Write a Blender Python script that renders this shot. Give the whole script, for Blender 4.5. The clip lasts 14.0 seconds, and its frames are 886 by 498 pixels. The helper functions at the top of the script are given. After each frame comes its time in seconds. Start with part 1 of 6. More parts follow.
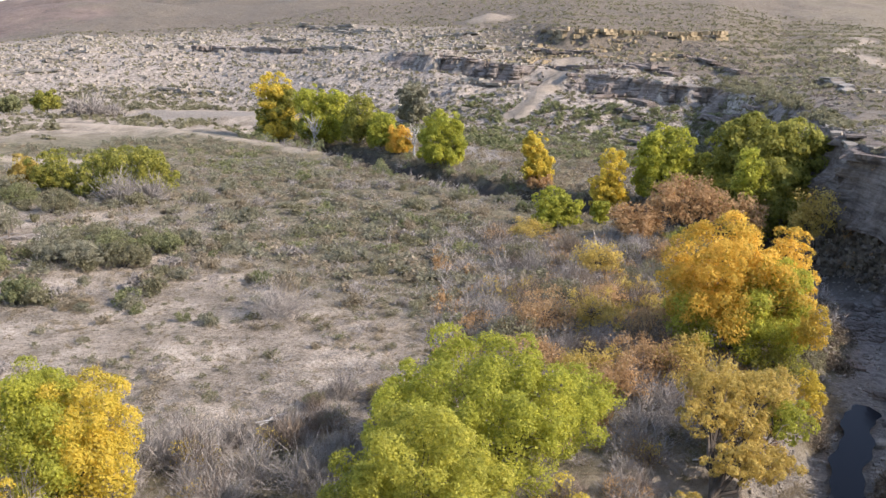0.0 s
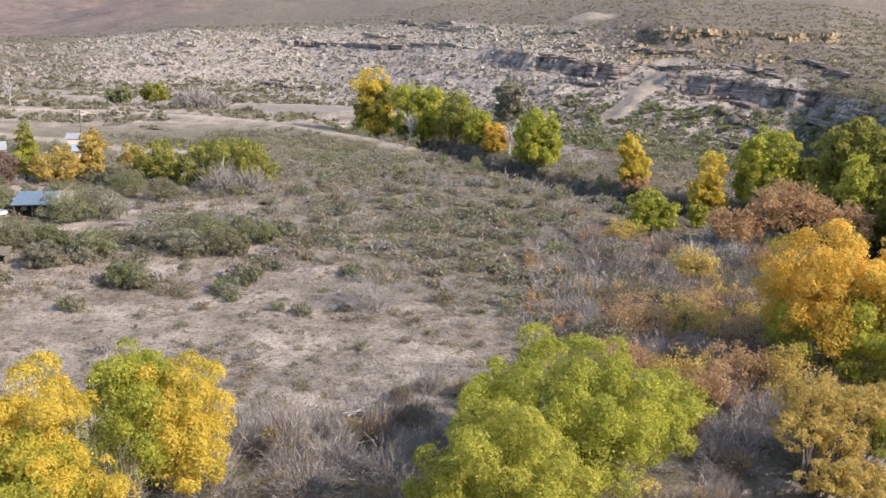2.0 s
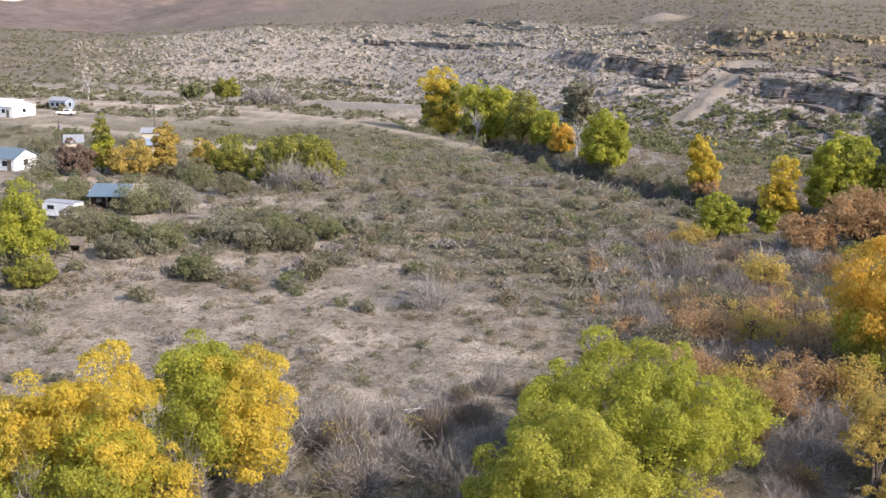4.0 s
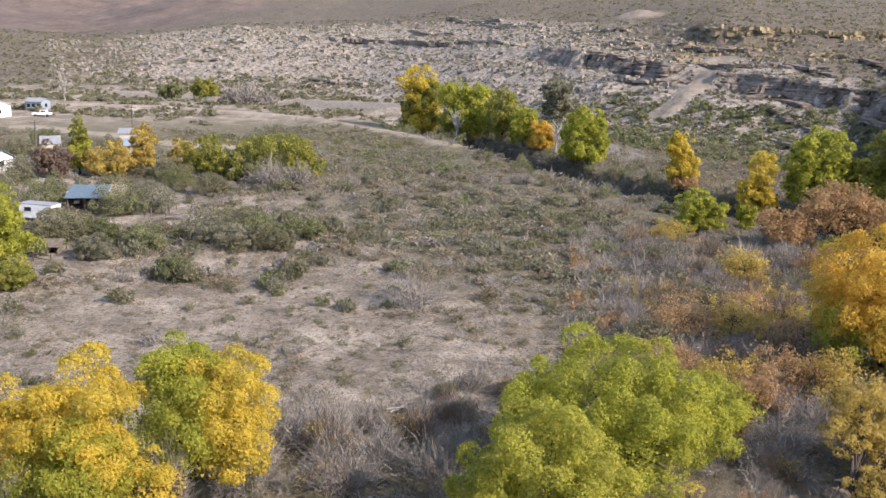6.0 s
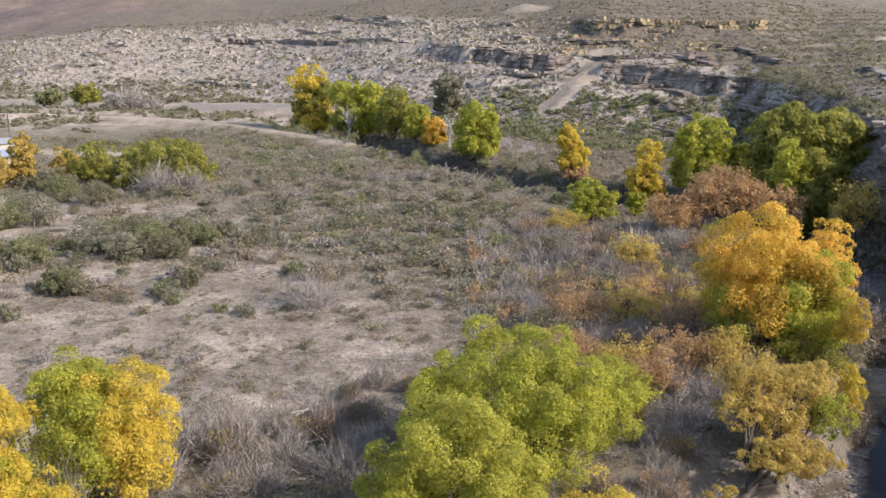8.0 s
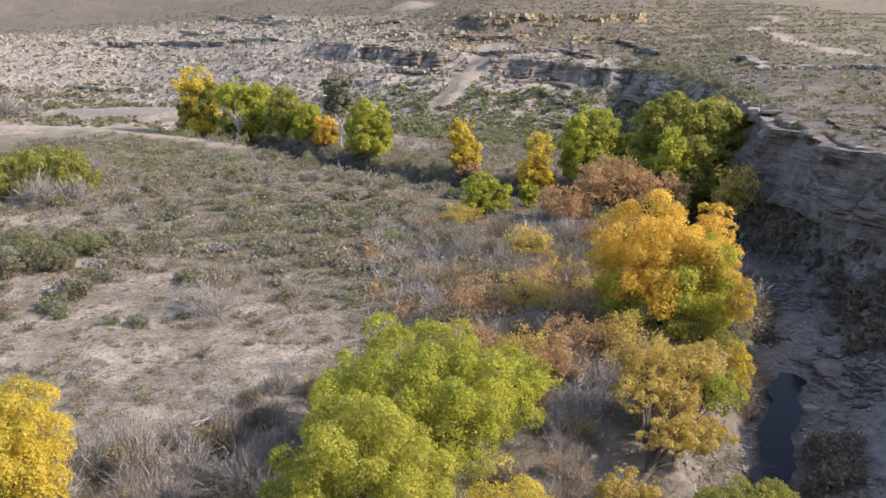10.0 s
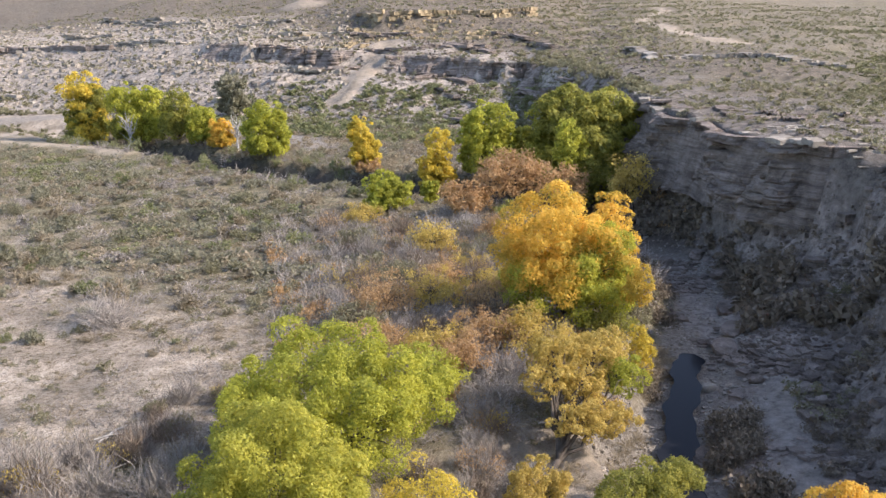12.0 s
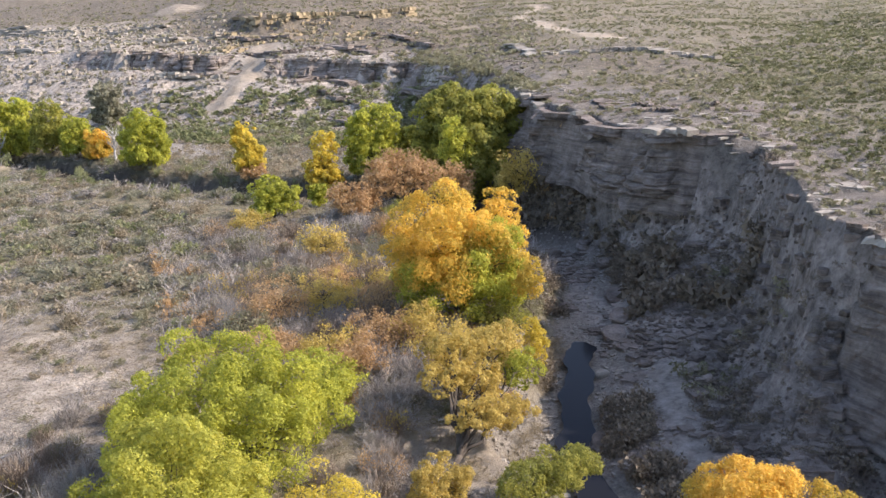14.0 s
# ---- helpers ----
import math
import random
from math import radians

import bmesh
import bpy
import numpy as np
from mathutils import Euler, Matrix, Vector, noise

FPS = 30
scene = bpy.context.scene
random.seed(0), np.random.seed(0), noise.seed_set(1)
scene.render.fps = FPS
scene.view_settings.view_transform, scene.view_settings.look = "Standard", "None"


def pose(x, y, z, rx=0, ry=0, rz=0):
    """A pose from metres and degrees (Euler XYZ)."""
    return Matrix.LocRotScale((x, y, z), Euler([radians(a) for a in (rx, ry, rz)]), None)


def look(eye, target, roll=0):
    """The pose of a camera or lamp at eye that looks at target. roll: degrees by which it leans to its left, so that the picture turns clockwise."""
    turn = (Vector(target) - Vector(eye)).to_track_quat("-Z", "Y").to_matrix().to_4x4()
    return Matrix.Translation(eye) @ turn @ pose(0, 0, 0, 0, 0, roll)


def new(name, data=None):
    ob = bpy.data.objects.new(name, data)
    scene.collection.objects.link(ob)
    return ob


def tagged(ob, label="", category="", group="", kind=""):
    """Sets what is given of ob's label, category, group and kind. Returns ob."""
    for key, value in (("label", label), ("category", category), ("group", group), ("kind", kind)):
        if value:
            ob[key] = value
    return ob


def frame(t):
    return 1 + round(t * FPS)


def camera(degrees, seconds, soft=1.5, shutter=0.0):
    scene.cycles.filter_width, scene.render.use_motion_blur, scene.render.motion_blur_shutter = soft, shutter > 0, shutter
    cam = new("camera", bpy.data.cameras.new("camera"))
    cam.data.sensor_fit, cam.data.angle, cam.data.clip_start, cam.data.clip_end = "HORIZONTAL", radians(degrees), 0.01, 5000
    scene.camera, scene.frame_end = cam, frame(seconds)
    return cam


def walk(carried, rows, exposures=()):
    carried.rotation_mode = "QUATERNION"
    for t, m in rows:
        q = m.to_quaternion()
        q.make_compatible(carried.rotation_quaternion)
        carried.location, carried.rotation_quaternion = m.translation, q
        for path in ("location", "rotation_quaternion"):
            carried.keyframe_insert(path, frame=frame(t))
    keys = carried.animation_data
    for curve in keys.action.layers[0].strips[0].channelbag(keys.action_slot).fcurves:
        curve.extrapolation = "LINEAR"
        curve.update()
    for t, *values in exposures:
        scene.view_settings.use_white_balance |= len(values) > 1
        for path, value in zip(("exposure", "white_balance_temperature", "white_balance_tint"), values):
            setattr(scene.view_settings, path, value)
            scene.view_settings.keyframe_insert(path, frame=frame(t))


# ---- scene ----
cam = camera(50.0, 14.0, soft=1.45)

# ---- the hover: a slow turn on the spot, 30 m over the river terrace ----
EYE = (0.0, 0.0, 30.0)


def aim(t, yaw, pitch, roll):
    d = Vector((-math.sin(radians(yaw)) * math.cos(radians(pitch)), math.cos(radians(yaw)) * math.cos(radians(pitch)), math.sin(radians(pitch))))
    return (t, look(EYE, Vector(EYE) + d * 50.0, roll))


walk(cam, [aim(*row) for row in (
    (0, -0.93, -13.17, 0.92), (0.5, 0.54, -13.21, 1.01), (1, 2.95, -13.27, 1.40), (1.5, 4.51, -13.38, 1.63),
    (2, 4.75, -13.42, 1.54), (2.5, 5.08, -13.43, 1.51), (3, 7.53, -13.54, 1.96), (3.2, 7.93, -13.55, 2.00),
    (5.3, 9.18, -13.62, 1.92), (5.5, 8.69, -13.65, 1.92), (6, 7.52, -13.65, 1.65), (6.5, 6.10, -13.63, 1.35),
    (7, 4.67, -13.62, 1.08), (7.5, 2.95, -13.67, 0.77), (8, 1.22, -13.70, 0.46), (8.5, -0.59, -13.81, 0.13),
    (9, -2.49, -13.84, -0.21), (9.2, -3.06, -13.83, -0.26), (11.3, -8.91, -14.05, -1.30), (11.5, -9.57, -14.08, -1.40),
    (12, -11.13, -14.13, -1.70), (12.5, -12.44, -14.19, -1.97), (13, -14.03, -14.25, -2.25), (13.5, -16.07, -14.31, -2.58),
    (14, -17.89, -14.37, -2.94))], exposures=[(0, 1.44, 6880, 19), (5.5, 1.25, 6880, 19), (9, 1.29, 6880, 19), (11.5, 1.52, 6880, 19), (14, 1.65, 6880, 19)])

# ---- sky and sun ----
SUN_AZ, SUN_EL = 110.0, 34.0   # degrees clockwise from +y, above the horizon
world = bpy.data.worlds.new("sky")
scene.world = world
world.use_nodes = True
wn = world.node_tree.nodes
sky = wn.new("ShaderNodeTexSky")
sky.sky_type, sky.sun_disc = "NISHITA", False
sky.sun_elevation, sky.sun_rotation = radians(SUN_EL), radians(SUN_AZ)
sky.altitude, sky.dust_density = 900.0, 2.0
wn["Background"].inputs["Strength"].default_value = 0.15
world.node_tree.links.new(sky.outputs[0], wn["Background"].inputs["Color"])
sun = new("sun", bpy.data.lights.new("sun", "SUN"))
sun.data.energy, sun.data.angle, sun.data.color = 2.75, radians(0.53), (1.0, 0.95, 0.87)
a, e = radians(SUN_AZ), radians(SUN_EL)
sun.matrix_world = look((math.sin(a) * math.cos(e) * 500, math.cos(a) * math.cos(e) * 500, math.sin(e) * 500), (0, 0, 0))

# ---- materials ----


def nodes_of(name):
    m = bpy.data.materials.new(name)
    m.use_nodes = True
    nt = m.node_tree
    return m, nt, nt.nodes, nt.links, nt.nodes["Principled BSDF"]


def ramp(nt, fac, stops):
    r = nt.nodes.new("ShaderNodeValToRGB")
    el = r.color_ramp.elements
    while len(el) < len(stops):
        el.new(0.5)
    for k, (p, c) in enumerate(stops):
        el[k].position, el[k].color = p, (*c, 1)
    nt.links.new(fac, r.inputs[0])
    return r.outputs[0]


def noise_of(nt, scale, detail=4.0, rough=0.6):
    n = nt.nodes.new("ShaderNodeTexNoise")
    n.inputs["Scale"].default_value, n.inputs["Detail"].default_value, n.inputs["Roughness"].default_value = scale, detail, rough
    g = nt.nodes.new("ShaderNodeNewGeometry")
    nt.links.new(g.outputs["Position"], n.inputs["Vector"])
    return n.outputs[0]


def mixed(nt, fac, c1, c2, how="MIX"):
    m = nt.nodes.new("ShaderNodeMix")
    m.data_type, m.blend_type = "RGBA", how
    for sock, v in ((m.inputs[0], fac), (m.inputs[6], c1), (m.inputs[7], c2)):
        if isinstance(v, (int, float)):
            sock.default_value = v
        elif isinstance(v, tuple):
            sock.default_value = (*v, 1)
        else:
            nt.links.new(v, sock)
    return m.outputs[2]


def bumped(nt, bsdf, height, strength, distance):
    b = nt.nodes.new("ShaderNodeBump")
    b.inputs["Strength"].default_value, b.inputs["Distance"].default_value = strength, distance
    nt.links.new(height, b.inputs["Height"])
    nt.links.new(b.outputs[0], bsdf.inputs["Normal"])


def surface(name, dark, light, scale, rough=0.9, bump=0.3, fine=12.0, metal=0.0, island=False):
    """A rough natural surface: two scales of mottling and a fine relief."""
    m, nt, n, l, b = nodes_of(name)
    big = ramp(nt, noise_of(nt, scale), [(0.3, dark), (0.7, light)])
    grain = ramp(nt, noise_of(nt, scale * fine, 3.0, 0.7), [(0.3, (0.72, 0.72, 0.72)), (0.7, (1.0, 1.0, 1.0))])
    col = mixed(nt, 1.0, big, grain, "MULTIPLY")
    if island:
        g = n.new("ShaderNodeNewGeometry")
        o = n.new("ShaderNodeObjectInfo")
        s = n.new("ShaderNodeMath")
        s.operation = "FRACT"
        ad = n.new("ShaderNodeMath")
        l.new(g.outputs["Random Per Island"], ad.inputs[0])
        l.new(o.outputs["Random"], ad.inputs[1])
        l.new(ad.outputs[0], s.inputs[0])
        col = mixed(nt, 1.0, col, ramp(nt, s.outputs[0], [(0.0, (0.68, 0.67, 0.66)), (1.0, (1.0, 1.0, 1.0))]), "MULTIPLY")
    l.new(col, b.inputs["Base Color"])
    b.inputs["Roughness"].default_value, b.inputs["Metallic"].default_value = rough, metal
    b.inputs["Specular IOR Level"].default_value = 0.25
    bumped(nt, b, noise_of(nt, scale * fine * 0.6, 5.0, 0.65), bump, 0.4 / (scale * fine))
    return m


def bedded(name, dark, light):
    """Layered limestone: thin level beds in several tones, stained down the face, rough in relief."""
    m, nt, n, l, b = nodes_of(name)
    g, mp, nz = n.new("ShaderNodeNewGeometry"), n.new("ShaderNodeMapping"), n.new("ShaderNodeTexNoise")
    mp.inputs["Scale"].default_value = (0.12, 0.12, 1.9)
    nz.inputs["Scale"].default_value, nz.inputs["Detail"].default_value, nz.inputs["Roughness"].default_value = 1.0, 6.0, 0.7
    l.new(g.outputs["Position"], mp.inputs["Vector"])
    l.new(mp.outputs[0], nz.inputs["Vector"])
    beds = ramp(nt, nz.outputs[0], [(0.34, dark), (0.5, tuple((p + q) / 2 for p, q in zip(dark, light))), (0.66, light)])
    stain = ramp(nt, noise_of(nt, 0.35, 6.0, 0.75), [(0.36, (0.55, 0.53, 0.50)), (0.56, (1.0, 1.0, 1.0))])
    col = mixed(nt, 1.0, beds, stain, "MULTIPLY")
    col = mixed(nt, 1.0, col, ramp(nt, g.outputs["Random Per Island"], [(0.0, (0.75, 0.74, 0.73)), (1.0, (1.0, 1.0, 1.0))]), "MULTIPLY")
    l.new(col, b.inputs["Base Color"])
    b.inputs["Roughness"].default_value, b.inputs["Specular IOR Level"].default_value = 0.95, 0.15
    mx = n.new("ShaderNodeMath")
    l.new(nz.outputs[0], mx.inputs[0])
    l.new(noise_of(nt, 1.6, 7.0, 0.75), mx.inputs[1])
    bumped(nt, b, mx.outputs[0], 1.0, 0.5)
    return m


def foliage(name, stops, patch=0.25, see=0.6, patchy=0.42):
    """Leaves: each tuft its own tone, drifting over the crown in patches, with light coming through."""
    m, nt, n, l, b = nodes_of(name)
    g = n.new("ShaderNodeNewGeometry")
    mx = n.new("ShaderNodeMath")
    mx.operation = "MULTIPLY_ADD"
    l.new(g.outputs["Random Per Island"], mx.inputs[0])
    mx.inputs[1].default_value = 1.0 - patchy
    sc = n.new("ShaderNodeMath")
    sc.operation = "MULTIPLY"
    mr = n.new("ShaderNodeMapRange")
    mr.inputs[1].default_value, mr.inputs[2].default_value = 0.32, 0.68
    l.new(noise_of(nt, patch, 2.0), mr.inputs[0])
    l.new(mr.outputs[0], sc.inputs[0])
    sc.inputs[1].default_value = patchy
    l.new(sc.outputs[0], mx.inputs[2])
    col = ramp(nt, mx.outputs[0], stops)
    l.new(col, b.inputs["Base Color"])
    b.inputs["Roughness"].default_value = 0.6
    b.inputs["Specular IOR Level"].default_value = 0.2
    t = n.new("ShaderNodeBsdfTranslucent")
    l.new(col, t.inputs[0])
    ms = n.new("ShaderNodeMixShader")
    ms.inputs[0].default_value = see
    l.new(b.outputs[0], ms.inputs[1])
    l.new(t.outputs[0], ms.inputs[2])
    l.new(ms.outputs[0], n["Material Output"].inputs[0])
    return m


def painted(name, col, rough=0.5, metal=0.0, wear=0.15):
    m, nt, n, l, b = nodes_of(name)
    dull = tuple(c * (1 - wear) * 0.85 for c in col)
    l.new(ramp(nt, noise_of(nt, 1.7, 6.0, 0.7), [(0.35, dull), (0.6, col)]), b.inputs["Base Color"])
    b.inputs["Roughness"].default_value, b.inputs["Metallic"].default_value = rough, metal
    bumped(nt, b, noise_of(nt, 9.0), 0.15, 0.02)
    return m


GREEN_YELLOW = foliage("leaves_yellow_green", [(0, (0.196, 0.217, 0.04)), (0.4, (0.347, 0.359, 0.061)), (0.75, (0.485, 0.477, 0.074)), (1, (0.635, 0.577, 0.099))], 0.3)
GOLDGREEN = foliage("leaves_gold_green", [(0, (0.215, 0.222, 0.045)), (0.4, (0.375, 0.37, 0.068)), (0.75, (0.505, 0.473, 0.082)), (1, (0.63, 0.55, 0.12))], 0.3)
YELLOW = foliage("leaves_yellow", [(0, (0.345, 0.299, 0.071)), (0.35, (0.564, 0.454, 0.08)), (0.8, (0.724, 0.546, 0.085)), (1, (0.805, 0.621, 0.151))], 0.3)
ORANGE = foliage("leaves_orange_yellow", [(0, (0.308, 0.268, 0.065)), (0.3, (0.536, 0.393, 0.075)), (0.65, (0.718, 0.467, 0.084)), (1, (0.787, 0.559, 0.14))], 0.22, patchy=0.6)
OLIVE = foliage("leaves_faded_olive", [(0, (0.299, 0.23, 0.072)), (0.5, (0.517, 0.391, 0.109)), (1, (0.667, 0.517, 0.166))], 0.35)
DARKGREEN = foliage("leaves_dark_green", [(0, (0.146, 0.156, 0.037)), (0.5, (0.275, 0.275, 0.058)), (1, (0.512, 0.445, 0.075))], 0.12, patchy=0.6)
MIDGREEN = foliage("leaves_green", [(0, (0.162, 0.176, 0.046)), (0.55, (0.306, 0.3, 0.071)), (1, (0.504, 0.45, 0.088))], 0.3)
GREYSAGE = foliage("leaves_grey_sage", [(0, (0.15, 0.145, 0.092)), (0.5, (0.225, 0.215, 0.143)), (1, (0.31, 0.295, 0.205))], 0.2, 0.45, patchy=0.5)
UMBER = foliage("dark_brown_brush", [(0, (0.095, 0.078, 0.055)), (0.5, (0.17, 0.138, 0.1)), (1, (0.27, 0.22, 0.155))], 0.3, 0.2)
MAUVE = foliage("leaves_dull_brown", [(0, (0.15, 0.105, 0.08)), (0.5, (0.245, 0.175, 0.135)), (1, (0.36, 0.27, 0.2))], 0.3)
CREOSOTE = foliage("leaves_creosote", [(0, (0.085, 0.088, 0.04)), (0.6, (0.155, 0.15, 0.068)), (1, (0.26, 0.24, 0.12))], 0.05, 0.25)
SHRUBGREEN = foliage("leaves_shrub_green", [(0, (0.115, 0.128, 0.06)), (0.6, (0.211, 0.22, 0.103)), (1, (0.333, 0.32, 0.165))], 0.1, 0.45, patchy=0.5)
RUSSET = foliage("leaves_russet", [(0, (0.30, 0.19, 0.1)), (0.5, (0.46, 0.30, 0.15)), (1, (0.6, 0.42, 0.225))], 0.3)
SAGE = foliage("leaves_sage", [(0, (0.125, 0.118, 0.066)), (0.5, (0.205, 0.192, 0.112)), (1, (0.3, 0.278, 0.175))], 0.08, 0.45, patchy=0.5)
DRYBRUSH = foliage("dry_brush", [(0, (0.185, 0.155, 0.101)), (0.5, (0.286, 0.239, 0.162)), (1, (0.414, 0.347, 0.241))], 0.08, 0.45, patchy=0.5)
GREYTWIG = foliage("grey_twigs", [(0.0, (0.16, 0.143, 0.124)), (0.5, (0.265, 0.238, 0.208)), (1.0, (0.37, 0.335, 0.295))], 0.2, 0.1)
BROWNTWIG = foliage("brown_twigs", [(0.0, (0.11, 0.085, 0.06)), (0.5, (0.20, 0.155, 0.115)), (1.0, (0.31, 0.25, 0.19))], 0.2, 0.1)
BARK = surface("bark", (0.055, 0.045, 0.035), (0.12, 0.10, 0.08), 1.5)
PALEBARK = surface("pale_bark", (0.33, 0.31, 0.28), (0.52, 0.50, 0.46), 2.0)
ROCK = bedded("limestone", (0.135, 0.112, 0.096), (0.36, 0.305, 0.26))
PALEROCK = surface("pale_limestone", (0.24, 0.215, 0.175), (0.43, 0.385, 0.315), 0.3, bump=0.6, fine=8.0, island=True)
OCHREROCK = surface("ochre_sandstone", (0.24, 0.185, 0.11), (0.43, 0.345, 0.21), 0.3, bump=0.8, fine=8.0, island=True)
COBBLE = surface("cobbles", (0.22, 0.195, 0.16), (0.42, 0.38, 0.32), 0.8, bump=0.3, island=True)
WHITE = painted("white_paint", (0.78, 0.78, 0.76), 0.45)
TEAL = painted("teal_metal_roof", (0.15, 0.21, 0.235), 0.4, 0.2)
GREYROOF = painted("grey_roof", (0.30, 0.31, 0.32), 0.6)
TIMBER = surface("weathered_timber", (0.12, 0.095, 0.07), (0.24, 0.20, 0.155), 2.0)
GLASS = painted("dark_glass", (0.02, 0.025, 0.03), 0.08)
TYRE = painted("rubber", (0.03, 0.03, 0.03), 0.8)
CREAM = painted("cream_plaster", (0.55, 0.48, 0.38), 0.85)
BLUEGREY = painted("blue_grey_paint", (0.30, 0.36, 0.42), 0.5)

# ---- the lie of the land ----


def wild(x, y, seed=0):
    """Smooth value noise on a unit grid, -1 to 1, for arrays."""
    def at(i, j):
        h = (i.astype(np.int64) * 374761393 + j.astype(np.int64) * 668265263 + seed * 974711) & 0xFFFFFFFF
        h = ((h ^ (h >> 13)) * 1274126177) & 0xFFFFFFFF
        return ((h ^ (h >> 16)) & 0xFFFF) / 32767.5 - 1.0
    i, j = np.floor(x), np.floor(y)
    u, v = x - i, y - j
    u, v = u * u * (3 - 2 * u), v * v * (3 - 2 * v)
    return (at(i, j) * (1 - u) + at(i + 1, j) * u) * (1 - v) + (at(i, j + 1) * (1 - u) + at(i + 1, j + 1) * u) * v


def fbm(x, y, size, octaves=4, seed=0):
    s, amp, out = 1.0 / size, 1.0, 0.0
    for k in range(octaves):
        out, s, amp = out + amp * wild(x * s + 17.3 * k, y * s - 9.1 * k, seed + k), s * 2.03, amp * 0.52
    return out


def step(a, b, v):
    u = np.clip((v - a) / (b - a), 0, 1)
    return u * u * (3 - 2 * u)


def to_line(x, y, line):
    """Distance to a polyline, signed by side (positive to the right of its way), and the way along it."""
    best, along, side, gone = np.full(x.shape, 1e9), np.zeros(x.shape), np.zeros(x.shape), 0.0
    for (x0, y0), (x1, y1) in zip(line, line[1:]):
        dx, dy = x1 - x0, y1 - y0
        n = math.hypot(dx, dy)
        u = np.clip(((x - x0) * dx + (y - y0) * dy) / n**2, 0, 1)
        d = np.hypot(x - x0 - u * dx, y - y0 - u * dy)
        near = d < best
        best, along = np.where(near, d, best), np.where(near, gone + u * n, along)
        side = np.where(near, np.sign((x - x0) * dy - (y - y0) * dx), side)
        gone += n
    return best, side, along


CREEK = [(20, -60), (27, 20), (28, 58), (34.5, 70), (39, 78), (45, 88), (52, 102), (53, 118), (49, 134), (38, 154), (17, 174),
         (-1, 198), (-24, 234), (-44, 262), (-62, 305), (-110, 326), (-200, 330), (-420, 300)]
ROAD = [(-28, 222), (-45, 243), (-82, 272), (-130, 284), (-210, 262), (-330, 260)]
TRACK = [(208, 504), (197, 434), (161, 381), (152, 335), (135, 269), (139, 254)]
YARD = [(-93, 154), (-84, 152.5), (-77, 150), (-71, 152.5)]
LANE = [(-140, 228), (-112, 220), (-95, 210), (-78, 206)]
RIVERBED = [(-50, 326), (-80, 328), (-105, 324), (-160, 332)]
BED = [(52.5, 114), (50, 103), (46.5, 90), (45, 81), (41.5, 67), (37, 56), (31, 50)]
SLIDE = [(49, 336), (38, 308), (26, 283)]
HEAP = (31, 520)

# by direction from the middle of the terrace: foot of the valley side, foot and rim of the rock step, second step, far slope
AZ = [-180, -90, -60, -40, -28, -20, -12.5, -5, 0, 8, 16.5, 20, 24.3, 29.5, 35.3, 36.7, 38.2, 40, 43.5, 55, 80, 130, 180]
FOOT = [300, 430, 440, 425, 405, 400, 372, 300, 282, 248, 238, 185, 128, 108, 97, 90, 78, 62, 52, 40, 36, 100, 300]
BASE_R = [380, 520, 520, 500, 480, 462, 458, 384, 349, 309, 283, 215, 146, 119.3, 107.5, 101, 88.5, 76, 67, 54, 52, 180, 380]
BASE_Z = [8, 8, 8, 6, 4.5, 9.5, 12, 14, 14.4, 10.8, 7.4, 8.5, 4.5, 5.4, 5.8, 7.5, 8.6, 8.6, 0.8, 1, 2, 8, 8]
RIM_R = [420, 560, 560, 530, 520, 505, 483, 408, 353, 312, 286, 238, 149, 122, 111, 111, 96, 79.5, 73.5, 60, 56, 220, 420]
RIM_Z = [14, 14, 14, 10, 6.3, 14, 17.8, 18.4, 20.6, 16.4, 14.0, 14.0, 14, 14, 14, 13.7, 12.6, 11.9, 11.8, 12.5, 13, 14, 14]
UP_R = [600, 700, 720, 700, 650, 610, 650, 560, 440, 375, 352, 330, 240, 240, 225, 220, 220, 215, 210, 200, 200, 400, 600]
UP_Z = [24, 22, 20, 14, 9, 20.3, 26.5, 30.5, 25.4, 23.6, 22, 18.6, 16.8, 17.2, 14.6, 14.4, 14.4, 14.4, 14.6, 16, 20, 22, 24]
FAR_R = [1000, 1000, 1000, 1000, 1000, 1000, 1000, 800, 600, 379, 385, 520, 420, 430, 420, 420, 420, 420, 420, 500, 600, 1000, 1000]
FAR_Z = [50, 45, 35, 21, 17, 44, 52, 46, 36.5, 29.6, 27, 27.5, 24, 21.5, 18, 17.5, 17, 17, 18, 26, 40, 50, 50]
TOP_Z = [90, 80, 60, 4, 36, 62, 110, 110, 110, 115, 105, 95, 75, 62, 50, 48, 46, 46, 48, 60, 80, 90, 90]


def wander(x, y):
    """How far the rock steps wander in and out, in metres."""
    return 1.6 * fbm(x, y, 14.0, 3, 5) + 1.3 * fbm(x, y, 5.0, 2, 6)


